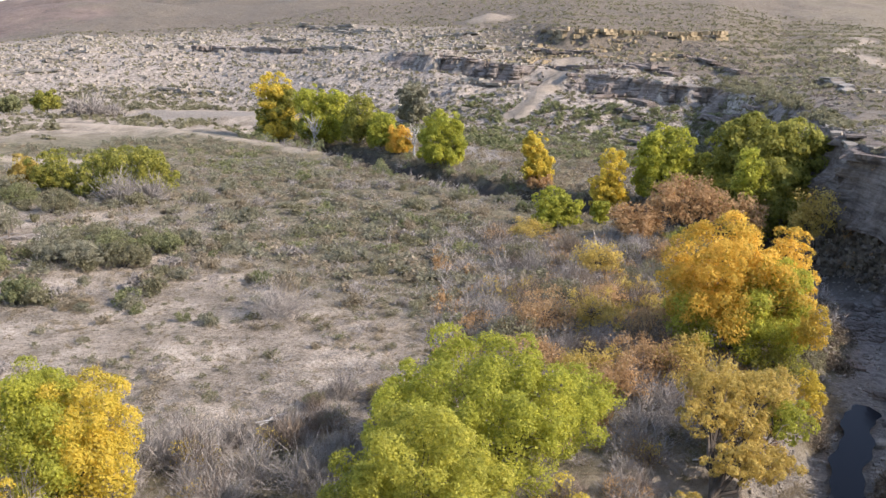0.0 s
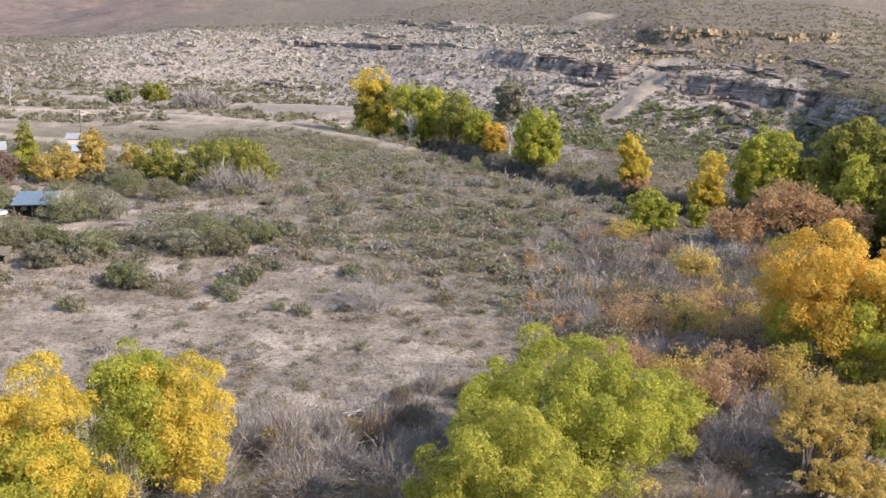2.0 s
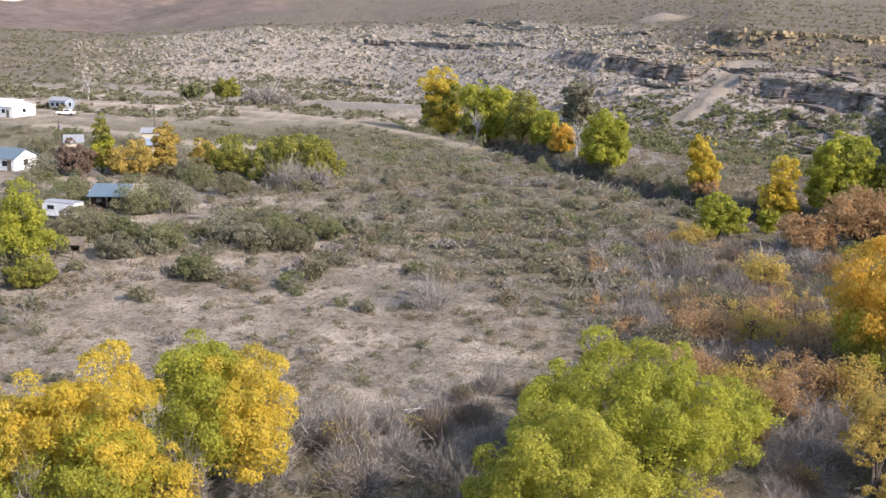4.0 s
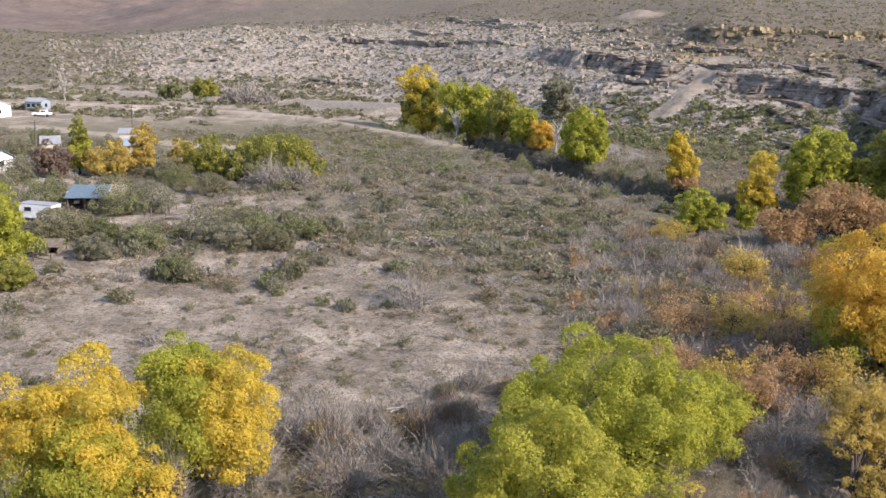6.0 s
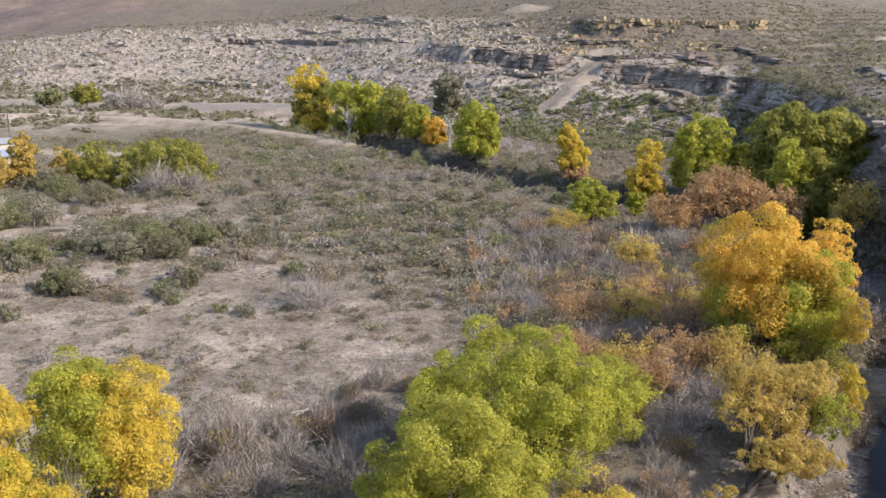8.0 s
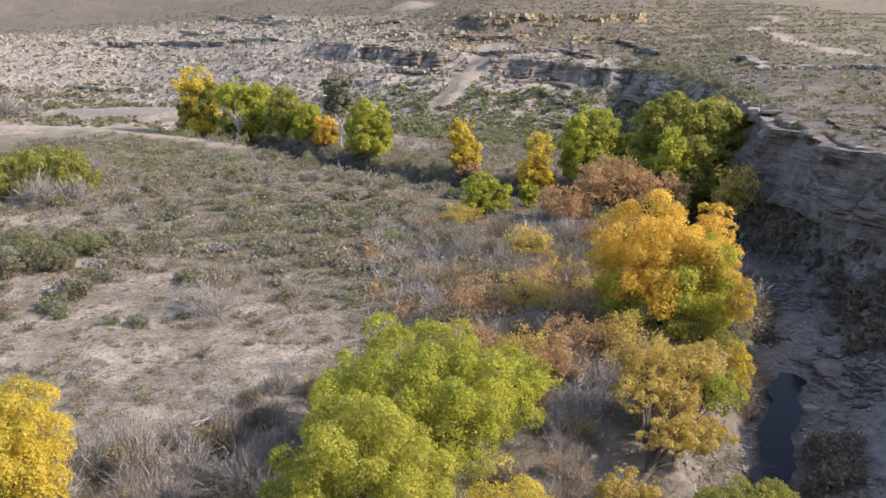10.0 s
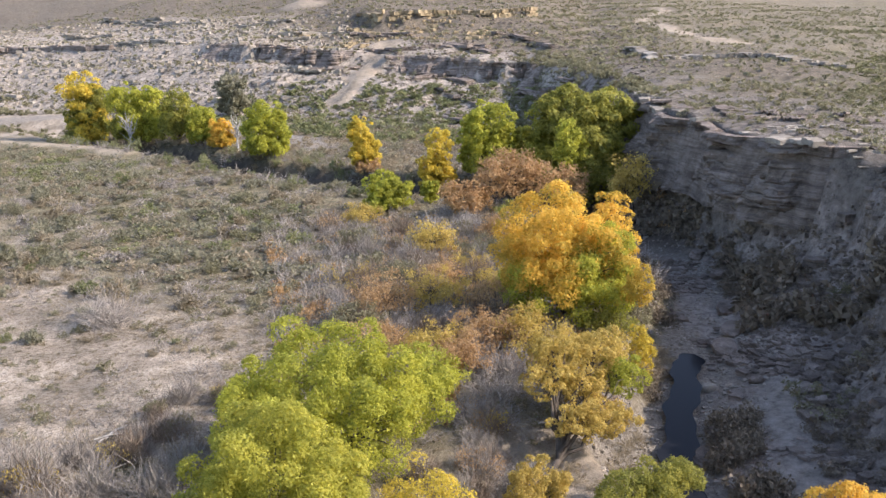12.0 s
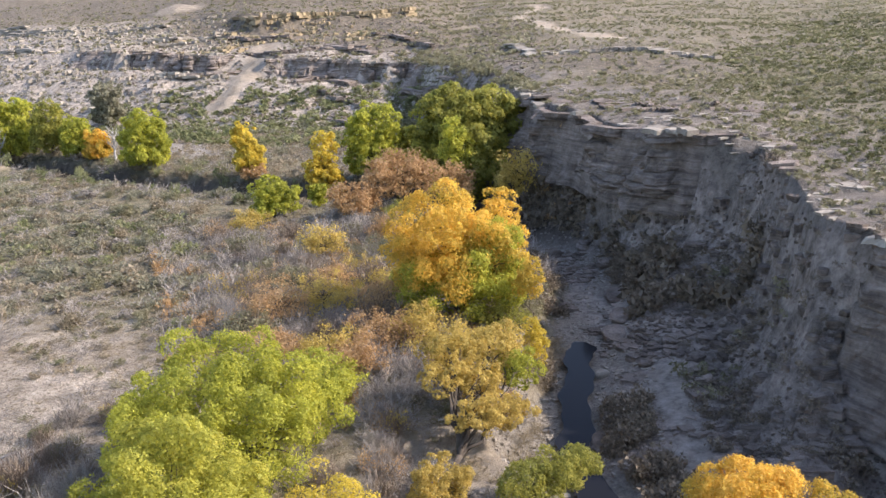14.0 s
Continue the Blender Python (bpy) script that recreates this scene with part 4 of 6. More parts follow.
for k, (x, y, w, h, m, lab) in enumerate((
        (11.8, 90, 3.4, 4.2, RUSSET, "pale orange leafed thicket bush on the terrace"), (17.0, 93, 3.2, 3.6, OLIVE, "yellow-olive thicket bush on the dry terrace"), (22.6, 88, 3.2, 3.6, RUSSET, "russet half-bare thicket bush"),
        (9.0, 80, 2.8, 3.4, RUSSET, "orange-brown thicket bush with bare stems"), (14.0, 77, 3.0, 3.2, OLIVE, "half-bare olive thicket bush on the dry terrace"), (19.5, 79, 3.0, 3.4, RUSSET, "brown half-bare thicket bush"),
        (22.5, 77.5, 2.6, 4.0, OLIVE, "pale olive thicket bush on the dry terrace"), (12.5, 69.5, 2.2, 3.4, GREEN_YELLOW, "yellow-green thin bush on the dry terrace"), (27.6, 73.0, 2.6, 2.6, OLIVE, "olive bush above the gravel bank"),
        (31.0, 80.0, 2.6, 3.0, MIDGREEN, "dull green bush below an orange tree"), (34.2, 83.5, 2.4, 2.6, SAGE, "grey-green bush on the creek bank"), (35.5, 90, 2.6, 3.4, MIDGREEN, "dull green bush on the creek bank"),
        (5.5, 74, 2.4, 2.8, SAGE, "grey-green bush beside a leafy tree"), (8.5, 86, 2.6, 2.8, SAGE, "grey-green bush among bare stems"), (25.5, 95, 2.8, 3.0, OLIVE, "faded olive bush behind the thicket"),
        (19.0, 98.5, 2.6, 3.0, RUSSET, "russet bush behind the thicket"), (27.0, 108, 2.8, 3.0, SAGE, "grey-green bush at the terrace edge"), (31.0, 117, 2.8, 3.4, RUSSET, "russet bush at the terrace edge"), (34.5, 124, 2.6, 3.6, MIDGREEN, "dull green bush above the creek"),
        (12.5, 121, 2.6, 2.6, SAGE, "grey-green bush in dry brush"), (14.5, 135, 2.8, 2.8, OLIVE, "olive bush in dry brush"), (24.5, 70.0, 2.4, 3.6, OLIVE, "olive bush with bare stems"), (15.5, 73.5, 2.4, 3.4, RUSSET, "brown bush with bare stems"),
        (15.0, 101, 2.8, 2.6, SAGE, "grey-green terrace bush on the dry terrace"), (23, 103, 2.6, 2.6, OLIVE, "olive terrace bush on the dry terrace"))):
    tree("thicket_bush", x, y, [(0, 0, h * 0.55, w, w, h * 0.5)], lab, m, clumps=90, per=26, leaf=0.16, trunk_r=0.08, seed=60 + k, ragged=0.7, bare=10, stems=3, category="bush", group="thicket by the creek", clump_r=0.22)
# round the homestead
tree("mesquite_tree", -54.0, 168.1, [(1.67, 0.0, 4.87, 5.55, 4.44, 4.09), (-5.0, 1.11, 4.48, 3.33, 3.11, 3.11), (5.55, -1.11, 3.31, 3.55, 2.89, 2.92)], "olive-green tree behind a heap of dead branches", MIDGREEN, ragged=0.1, clumps=210, per=38, leaf=0.34, trunk_r=0.25, seed=44, skirt=0.9)
tree("garden_tree", -79.4, 168.0, [(0.0, 0.0, 5.57, 2.29, 2.03, 3.65)], "golden yellow tree beside a roof", OLIVE, clumps=90, per=36, leaf=0.32, ragged=0.45, trunk_r=0.2, seed=45, skirt=0.9)
tree("garden_tree", -75.0, 175.9, [(0.0, 0.0, 3.14, 2.89, 2.38, 2.76)], "orange-yellow garden bush behind the yard", OLIVE, clumps=75, per=34, leaf=0.32, ragged=0.45, trunk_r=0.15, seed=46, skirt=0.9)
tree("garden_tree", -67.1, 169.9, [(0.0, 0.0, 3.83, 3.98, 3.3, 3.51)], "dull green garden tree behind the yard", MIDGREEN, clumps=90, per=34, leaf=0.32, ragged=0.45, trunk_r=0.2, seed=47, skirt=0.9)
tree("garden_tree", -89.9, 163.7, [(0.0, 0.0, 7.12, 1.6, 1.42, 3.3), (0.35, 0.0, 3.66, 2.26, 1.84, 3.52)], "tall dark green garden tree", MIDGREEN, clumps=105, per=34, leaf=0.32, ragged=0.45, trunk_r=0.2, seed=48, second=(GREEN_YELLOW, (1,)), skirt=0.9)
tree("garden_tree", -84.2, 163.6, [(0.0, 0.0, 3.24, 4.26, 3.28, 3.11)], "olive-yellow garden tree behind the yard", OLIVE, clumps=90, per=34, leaf=0.32, ragged=0.45, trunk_r=0.2, seed=49, skirt=0.9)
tree("garden_tree", -92.4, 159.6, [(0.0, 0.0, 3.31, 2.79, 2.15, 2.74)], "reddish brown garden tree behind the yard", MAUVE, clumps=105, per=34, leaf=0.32, ragged=0.45, trunk_r=0.2, seed=50, skirt=0.9)
tree("garden_tree", -64.7, 99.3, [(-0.32, 0.0, 7.15, 2.29, 2.03, 3.29), (-1.65, 0.0, 4.64, 2.29, 1.9, 3.29), (1.4, 0.0, 4.25, 1.65, 1.65, 2.9)], "yellow-green tree beside the white trailer", GREEN_YELLOW, clumps=110, per=40, leaf=0.24, trunk_r=0.2, seed=51, skirt=0.9)
tree("garden_tree", -59.4, 91.9, [(0.0, 0.0, 1.55, 2.48, 2.3, 1.55)], "fresh green bush at the terrace edge", MIDGREEN, clumps=70, per=40, leaf=0.22, trunk_r=0.12, seed=52)
tree("garden_tree", -128, 322, [(0, 0, 4.6, 4.6, 4, 3.6)], "dull green tree by the far riverbed", MIDGREEN, clumps=60, per=34, leaf=0.5, trunk_r=0.25, seed=53)
tree("garden_tree", -139, 318, [(0, 0, 3.4, 4.2, 4, 3.0)], "dull olive bush by the far riverbed", SHRUBGREEN, clumps=50, per=34, leaf=0.5, trunk_r=0.2, seed=54)
for k, (x, y, w, h) in enumerate(((-66.4, 131.5, 3.6, 4.6), (-63, 134.5, 3.6, 4.2), (-70, 120, 2.8, 3.0), (-79.5, 134, 3.2, 4.2), (-84, 129, 3.2, 4.2), (-65, 115, 3.0, 3.2), (-54, 113, 2.6, 2.8), (-49, 122, 3.2, 3.0), (-45, 125, 3.4, 3.2), (-41, 121, 3.2, 3.0), (-43, 116, 3.0, 2.8), (-38, 117, 3.0, 2.8), (-36, 124, 2.8, 2.6), (-47, 117, 2.6, 2.4), (-72, 163, 2.8, 3.4), (-69, 158, 3.0, 3.2), (-98, 157, 3.0, 3.0), (-60, 151, 3.0, 3.2), (-45, 101, 2.2, 2.2), (-97, 190, 3.2, 3.0), (-112, 178, 3.2, 3.2), (-118, 200, 3.4, 3.0), (-57.5, 106, 2.4, 2.6), (-68, 112, 2.6, 2.8), (-61.5, 116, 2.4, 2.4))):
    tree("mesquite_bush", x, y, [(0, 0, h * 0.62, w * 0.95, w * 0.95, h * 0.62), (0.5 * w, 0.2 * w, h * 0.4, w * 0.6, w * 0.6, h * 0.45)], "grey-green mesquite bush beside the yard", (SHRUBGREEN, GREYSAGE, SAGE)[k % 3], clumps=80, per=44, leaf=0.14, trunk_r=0.1, seed=90 + k, bare=6, ragged=0.5, stems=2, category="bush", group="bushes round the yard")


def bare_bush(name, x, y, r, h, n, label, seed, thick=0.02, material=None, group="", droop=0.0):
    g = np.random.default_rng(seed)
    top = thing(name, x, y, gz(x, y) - 0.05, label, "bush", group)
    part("stem", mesh_from("stem", *twig_mesh(g, r * 0.85, h * 0.85, max(14, n // 14), thick * 1.5, droop), material or GREYTWIG), top)
    part("twiggy_crown", mesh_from("twiggy_crown", *bramble_mesh(g, r, h, 4 * n, thick * 0.95 / r), material or GREYTWIG), top)
    return top


bare_bush("bare_bush", -15.6, 95.5, 3.9, 4.2, 420, "leafless dark-stemmed bush on open silt", 1, 0.022)
for k, (x, y, r, h) in enumerate(((-26.4, 50.0, 2.2, 6.0), (-30.5, 46.0, 2.0, 5.0), (-23.0, 50.0, 1.8, 5.0), (-18.6, 61.0, 2.6, 3.8), (-15.6, 60.4, 2.6, 3.6), (-17.0, 63.5, 2.2, 3.0), (-11.6, 58.6, 2.6, 3.4), (-8.0, 58.0, 2.4, 3.0), (-13.2, 55.5, 2.4, 2.6), (-20, 57.5, 2.2, 2.4), (-5.4, 55.0, 2.2, 2.6),
                                   (16.6, 67.0, 3.0, 2.8), (14.4, 63.5, 2.4, 2.2), (19.6, 71, 2.6, 2.6), (11.0, 74.5, 2.4, 2.6), (17.5, 84.5, 2.6, 3.0), (12.5, 84, 2.4, 3.2), (6.5, 98, 3.2, 2.4), (23.0, 121, 3.4, 3.6), (28, 124, 2.8, 3.2), (-52.6, 160.5, 4.6, 5.0), (-47.6, 161.5, 3.6, 4.2), (-109, 311, 6.0, 6.5), (-103, 313, 4.0, 5.5), (-115, 312, 4.0, 5.0))):
    bare_bush("bare_bush", x, y, r, h, 330, "tangled leafless grey bush on the dry terrace", 20 + k, 0.02 if y < 110 else (0.05 if y < 200 else 0.12), group="bare grey bushes", droop=0.1 * (k % 3 == 2))
# bare and russet bushes of the thickets: a few shapes, planted many times
tg = np.random.default_rng(23)
TWIGGY = [(mesh_from("stem", *twig_mesh(tg, 0.8, 0.9, 34, 0.016, d), m), mesh_from("twiggy_crown", *bramble_mesh(tg, 0.95, 0.95, 900, 0.011), m), lab)
          for m, d, lab in ((GREYTWIG, 0.0, "leafless grey thicket bush with upright stems"), (GREYTWIG, 0.15, "leafless grey thicket bush with arching stems"), (BROWNTWIG, 0.0, "leafless brown thicket bush with upright stems"), (BROWNTWIG, 0.12, "leafless brown thicket bush with arching stems"), (GREYTWIG, 0.06, "tangled bare grey thicket bush"))]
FADED = [mesh_from("foliage", *leafy_mesh(tg, 0.95, 0.95, 420, 0.055), m) for m in (RUSSET, OLIVE, SAGE)]


def plant_thicket(count, spot, size, leafy, kinds=(0, 0, 1, 1, 2)):
    done = 0
    while done < count:
        x, y = spot()
        if np.hypot(x - 3.5, y - 60) < 6.0 or np.hypot(x + 0.5, y - 49.5) < 4 or to_line(np.array([x]), np.array([y]), CREEK)[0][0] < 6.5:
            continue
        k = int(tg.integers(0, 5))
        full = tg.random() < leafy
        top = thing("thicket_bush" if full else "bare_bush", x, y, gz(x, y) - 0.08, "faded half-bare thicket bush among dry stems" if full else TWIGGY[k][2], "bush", "thicket bushes", tg.uniform(0, 360))
        s = tg.uniform(*size)
        for nm, me in (("stem", TWIGGY[k][0]), ("twiggy_crown", TWIGGY[k][1])) + ((("foliage", FADED[int(tg.choice(kinds))]),) if full else ()):
            part(nm, me, top).scale = (s, s, s * (1.25 + 0.3 * math.sin(k)))
        done += 1


plant_thicket(62, lambda: (tg.uniform(6, 27), tg.uniform(62, 104)), (1.5, 2.7), 0.5)
plant_thicket(34, lambda: (tg.uniform(-21, 1), tg.uniform(49, 65)), (1.1, 2.2), 0.4, (2, 2, 2, 1))
plant_thicket(30, lambda: (tg.uniform(-12, 3), tg.uniform(61, 76)), (0.8, 1.7), 0.55, (2, 2, 2, 1))
plant_thicket(14, lambda: (tg.uniform(7, 16), tg.uniform(50, 64)), (0.9, 1.8), 0.4, (0, 1, 2))
plant_thicket(22, lambda: (tg.uniform(8, 34), tg.uniform(104, 132)), (1.5, 2.8), 0.45, (0, 2, 2))
plant_thicket(16, lambda: (tg.uniform(4, 17), tg.uniform(44, 62)), (1.1, 2.0), 0.2)
for x, y, h, s in ((-29.5, 242.5, 12.0, 3), (-3.6, 221.5, 8.5, 4), (-158, 281, 10.5, 5)):
    g = np.random.default_rng(s)
    top = thing("dead_tree", x, y, gz(x, y), "leafless pale grey dead tree", "tree", "dead trees")
    limbs = [limb(Vector((0, 0, 0)), Vector((0.4, 0, h * 0.55)), 0.3, 0.17, g)]
    for _ in range(30):
        z0 = g.uniform(0.25, 0.6) * h
        limbs.append(limb(Vector((0.2, 0, z0)), Vector((g.normal() * 0.16 * h, g.normal() * 0.14 * h, z0 + g.uniform(0.2, 0.5) * h)), 0.09, 0.03, g))
    part("trunk", mesh_from("trunk", *joined(limbs), PALEBARK, True), top)

# single shrubs that stand out on the terrace
sg = np.random.default_rng(17)
sage_shapes = [(mesh_from("foliage", *shrub_mesh(sg, 1.0, 0.95, 430, 0.105, 50, 0.015), m), lab) for m, lab in ((GREYSAGE, "grey-green rounded desert shrub on silt"), (SAGE, "grey-green rounded desert shrub on silt"), (DRYBRUSH, "straw-brown dry desert shrub on silt"), (GREYTWIG, "grey leafless desert shrub on silt"), (SHRUBGREEN, "dull green rounded desert shrub on silt"))]
planted = 0
while planted < 298:
    az, r = radians(sg.uniform(-36, 8)), math.sqrt(sg.uniform(68**2, 185**2))
    x, y = r * math.sin(az), r * math.cos(az)
    open_silt = math.exp(-(((x + 20) / 22) ** 2 + ((y - 80) / 20) ** 2))
    if sg.random() < 0.8 * open_silt or to_line(np.array([x]), np.array([y]), CREEK)[0][0] < 9 or gz(x, y) > 1.5:
        continue
    me, lab = sage_shapes[int(sg.choice([0, 0, 1, 1, 2, 2, 3, 4]))]
    top = thing("desert_shrub", x, y, gz(x, y) - 0.05, lab, "shrub", "desert shrubs", sg.uniform(0, 360))
    s = (1.1 + 1.7 * sg.random() ** 1.5) * (0.6 if r < 95 else 1.0)
    f = part("foliage", me, top)
    f.scale = (s, s * sg.uniform(0.8, 1.1), s * sg.uniform(0.75, 1.15))
    planted += 1

# ---- brush, grass and small growth ----


def spread(n, amin, amax, rmin, rmax, keep, size, high, shapes, g, power=1.0):
    """Spots in a sector of the land where keep(x, y, r, az, z) allows them."""
    az = np.radians(g.uniform(amin, amax, n))
    r = np.sqrt(g.uniform(rmin**2, rmax**2, n)) if power == 1.0 else rmin + (rmax - rmin) * g.random(n) ** power
    x, y = r * np.sin(az), r * np.cos(az)
    z = ground_at(x, y)
    ok = keep(x, y, r, np.degrees(az), z)
    x, y, z = x[ok], y[ok], z[ok]
    m = len(x)
    s = g.uniform(*size, m) * g.uniform(0.75, 1.25, m)
    h = s * g.uniform(*high, m)
    return np.stack([x, y, z - 0.04, s, h, g.integers(0, shapes, m), g.uniform(0, 6.28, m)], 1)


def off_water(x, y, lim=7.0):
    return to_line(x, y, CREEK)[0] > lim


def off_paths(x, y):
    ok = to_line(x, y, ROAD)[0] > 4.0
    return ok & (to_line(x, y, YARD)[0] > 9.5) & (to_line(x, y, LANE)[0] > 4.5) & (to_line(x, y, RIVERBED)[0] > 8.0)


HOME = ((-62, 104, 5.5), (-59, 134, 6.0), (-75, 125, 4.5), (-73, 133.5, 5.0), (-57, 108, 3.5), (-109, 162, 7.0), (-87, 174, 4.0), (-147, 249, 5.0), (-163, 244, 11.0), (-158, 266, 5.0), (-100, 207, 5.0), (-91, 190, 5.0))


def terrace(x, y, r, az, z):
    for hx, hy, hr in HOME:
        z = np.where(np.hypot(x - hx, y - hy) < hr, 99.0, z)
    worn = (az < -19) & (r > 138) & (fbm(x, y, 11.0, 3, 81) > -0.12)      # trodden ground round the homestead
    return (z < 2.0) & (z > -1.2) & off_water(x, y) & off_paths(x, y) & ~worn


def patchy(x, y, size, cut, seed):
    return fbm(x, y, size, 3, seed) > cut


G = np.random.default_rng(3)
leafy_near = [shrub_mesh(G, 1.0, 1.0, 84, 0.135, 20, 0.02) for _ in range(5)]
leafy_far = [shrub_mesh(G, 1.0, 1.0, 96, 0.138, 6, 0.025) for _ in range(6)]
leafy_mid = [shrub_mesh(G, 1.0, 1.0, 26, 0.3, 6, 0.06) for _ in range(6)]
leafy_tiny = [leafy_mesh(G, 1.0, 1.0, 9, 0.5) for _ in range(6)]
twig_near = [bramble_mesh(G, 1.0, 1.0, 110, 0.02) for _ in range(5)]
twig_far = [bramble_mesh(G, 1.0, 1.0, 60, 0.035) for _ in range(5)]
twig_flat = [bramble_mesh(G, 1.0, 1.0, 34, 0.026) for _ in range(5)]
twig_mid = [bramble_mesh(G, 1.0, 1.0, 110, 0.022) for _ in range(5)]
grass = [twig_mesh(G, 1.0, 1.0, 12, 0.07, single=True) for _ in range(5)]


def bare_patch(x, y):
    """How open the silt is: bare in the middle and near left of the terrace."""
    return np.exp(-(((x + 22) / 26) ** 2 + ((y - 82) / 26) ** 2)) + 0.6 * np.exp(-(((x + 42) / 16) ** 2 + ((y - 88) / 22) ** 2)) - 0.35 * fbm(x, y, 12.0, 3, 41)


scatter("brush", "low grey-brown dry brush over the terrace", "brush", spread(2300, -42, 24, 100, 255, lambda x, y, r, az, z: terrace(x, y, r, az, z) & (bare_patch(x, y) < 0.42), (0.9, 2.3), (0.4, 0.75), 6, G), leafy_far, DRYBRUSH)
scatter("sage_brush", "grey-green sage and mesquite shrubs over the terrace", "shrubs", spread(3400, -42, 22, 96, 260, lambda x, y, r, az, z: terrace(x, y, r, az, z) & (bare_patch(x, y) < 0.3) & patchy(x + 0.4 * y, y, 16, -0.15 + 0.008 * (x + 20), 44), (1.0, 2.5), (0.5, 0.85), 6, G), leafy_far, GREYSAGE)
scatter("green_shrubs", "greener shrubs towards the road", "shrubs", spread(800, -32, 4, 125, 235, lambda x, y, r, az, z: terrace(x, y, r, az, z) & patchy(x, y, 20, 0.0, 45), (0.9, 2.4), (0.55, 0.9), 6, G), leafy_far, SHRUBGREEN)
scatter("dry_twigs", "bare twiggy undergrowth over the terrace", "brush", spread(1900, -42, 24, 90, 220, lambda x, y, r, az, z: terrace(x, y, r, az, z) & (bare_patch(x, y) < 0.5), (0.8, 1.7), (0.6, 1.0), 5, G), twig_far, GREYTWIG)
scatter("near_brush", "sparse dry shrubs on open silt", "brush", spread(1700, -42, 26, 44, 122, lambda x, y, r, az, z: terrace(x, y, r, az, z) & patchy(x, y, 10, 0.9 * bare_patch(x, y) - 0.75, 42), (0.3, 1.1), (0.4, 0.8), 5, G), leafy_near, DRYBRUSH)
scatter("near_sage", "grey-green low shrubs on open silt", "shrubs", spread(380, -42, 22, 46, 112, lambda x, y, r, az, z: terrace(x, y, r, az, z) & (bare_patch(x, y) < 0.5), (0.4, 1.2), (0.5, 0.9), 5, G), leafy_near, SAGE)
scatter("near_twigs", "bare grey undergrowth on the silt", "brush", spread(1000, -42, 25, 42, 118, lambda x, y, r, az, z: terrace(x, y, r, az, z) & patchy(x, y, 8, 0.9 * bare_patch(x, y) - 0.6, 43), (0.4, 1.5), (0.5, 1.0), 5, G), twig_near, GREYTWIG)
scatter("fallen_twigs", "grey fallen twigs and dead stems lying over the silt", "brush", spread(3000, -42, 24, 44, 135, lambda x, y, r, az, z: terrace(x, y, r, az, z) & patchy(x, y, 6, -0.3, 46), (0.4, 1.3), (0.08, 0.25), 5, G), twig_flat, GREYTWIG)
scatter("dry_grass", "straw-coloured dry grass tufts", "grass", spread(7000, -42, 26, 42, 140, lambda x, y, r, az, z: terrace(x, y, r, az, z), (0.2, 0.6), (0.5, 0.9), 5, G), grass, DRYBRUSH)


def thicket(x, y, r, az, z):
    return (z > -1.4) & off_water(x, y, 5.0) & (x > 1) & (y > 62) & (y < 140) & (np.hypot(x - 3.5, y - 60) > 7)


scatter("thicket_twigs", "tangled bare grey-brown stems beside the creek", "brush", spread(1000, 0, 26, 62, 145, thicket, (0.9, 2.0), (0.8, 1.3), 5, G), twig_mid, GREYTWIG)
scatter("thicket_leaves", "faded russet undergrowth beside the creek", "brush", spread(1700, 0, 26, 62, 145, lambda x, y, r, az, z: thicket(x, y, r, az, z) & patchy(x, y, 9, -0.1, 48), (0.7, 1.5), (0.7, 1.2), 5, G), leafy_far, RUSSET)
scatter("thicket_sage", "grey-green undergrowth beside the creek", "brush", spread(900, 0, 26, 62, 145, lambda x, y, r, az, z: thicket(x, y, r, az, z) & patchy(x, y, 9, 0.0, 49), (0.7, 1.5), (0.6, 1.0), 5, G), leafy_near, SAGE)
# the belt under the far cliff and along the creek
scatter("creek_shrubs", "dense green-grey shrubs below the far cliff", "shrubs", spread(2600, -14, 19, 205, 310, lambda x, y, r, az, z: off_water(x, y, 5) & (r > np.interp(az, AZ, FOOT) - 26) & (r < np.interp(az, AZ, FOOT) + 40) & (to_line(x, y, SLIDE)[0] > 5), (1.0, 2.6), (0.55, 0.9), 6, G), leafy_mid, SHRUBGREEN)
scatter("far_belt", "dull green scrub along the foot of the hill", "shrubs", spread(4200, -42, -4, 262, 440, lambda x, y, r, az, z: (z < 4) & (to_line(x, y, RIVERBED)[0] > 9) & (to_line(x, y, ROAD)[0] > 3.5) & patchy(x * 0.35, y, 22, np.where(r < 345, 0.3, -0.35), 47), (1.1, 2.8), (0.5, 0.85), 6, G), leafy_mid, SAGE)
scatter("bank_scrub", "grey and dark twigs along the creek banks", "brush", spread(900, -12, 24, 120, 260, lambda x, y, r, az, z: (to_line(x, y, CREEK)[0] > 3.5) & (to_line(x, y, CREEK)[0] < 11), (0.8, 2.0), (0.7, 1.2), 5, G), twig_far, GREYTWIG)
scatter("flat_scrub", "low brown scrub on the flat across the creek", "brush", spread(1500, -6, 20, 175, 250, lambda x, y, r, az, z: off_water(x, y, 5) & (to_line(x, y, CREEK)[1] > 0) & (r < np.interp(az, AZ, FOOT)) & (np.hypot((x - 13.5) / 4.5, (y - 236) / 15.0) > 1.2), (0.6, 1.3), (0.4, 0.8), 6, G), leafy_mid, DRYBRUSH)
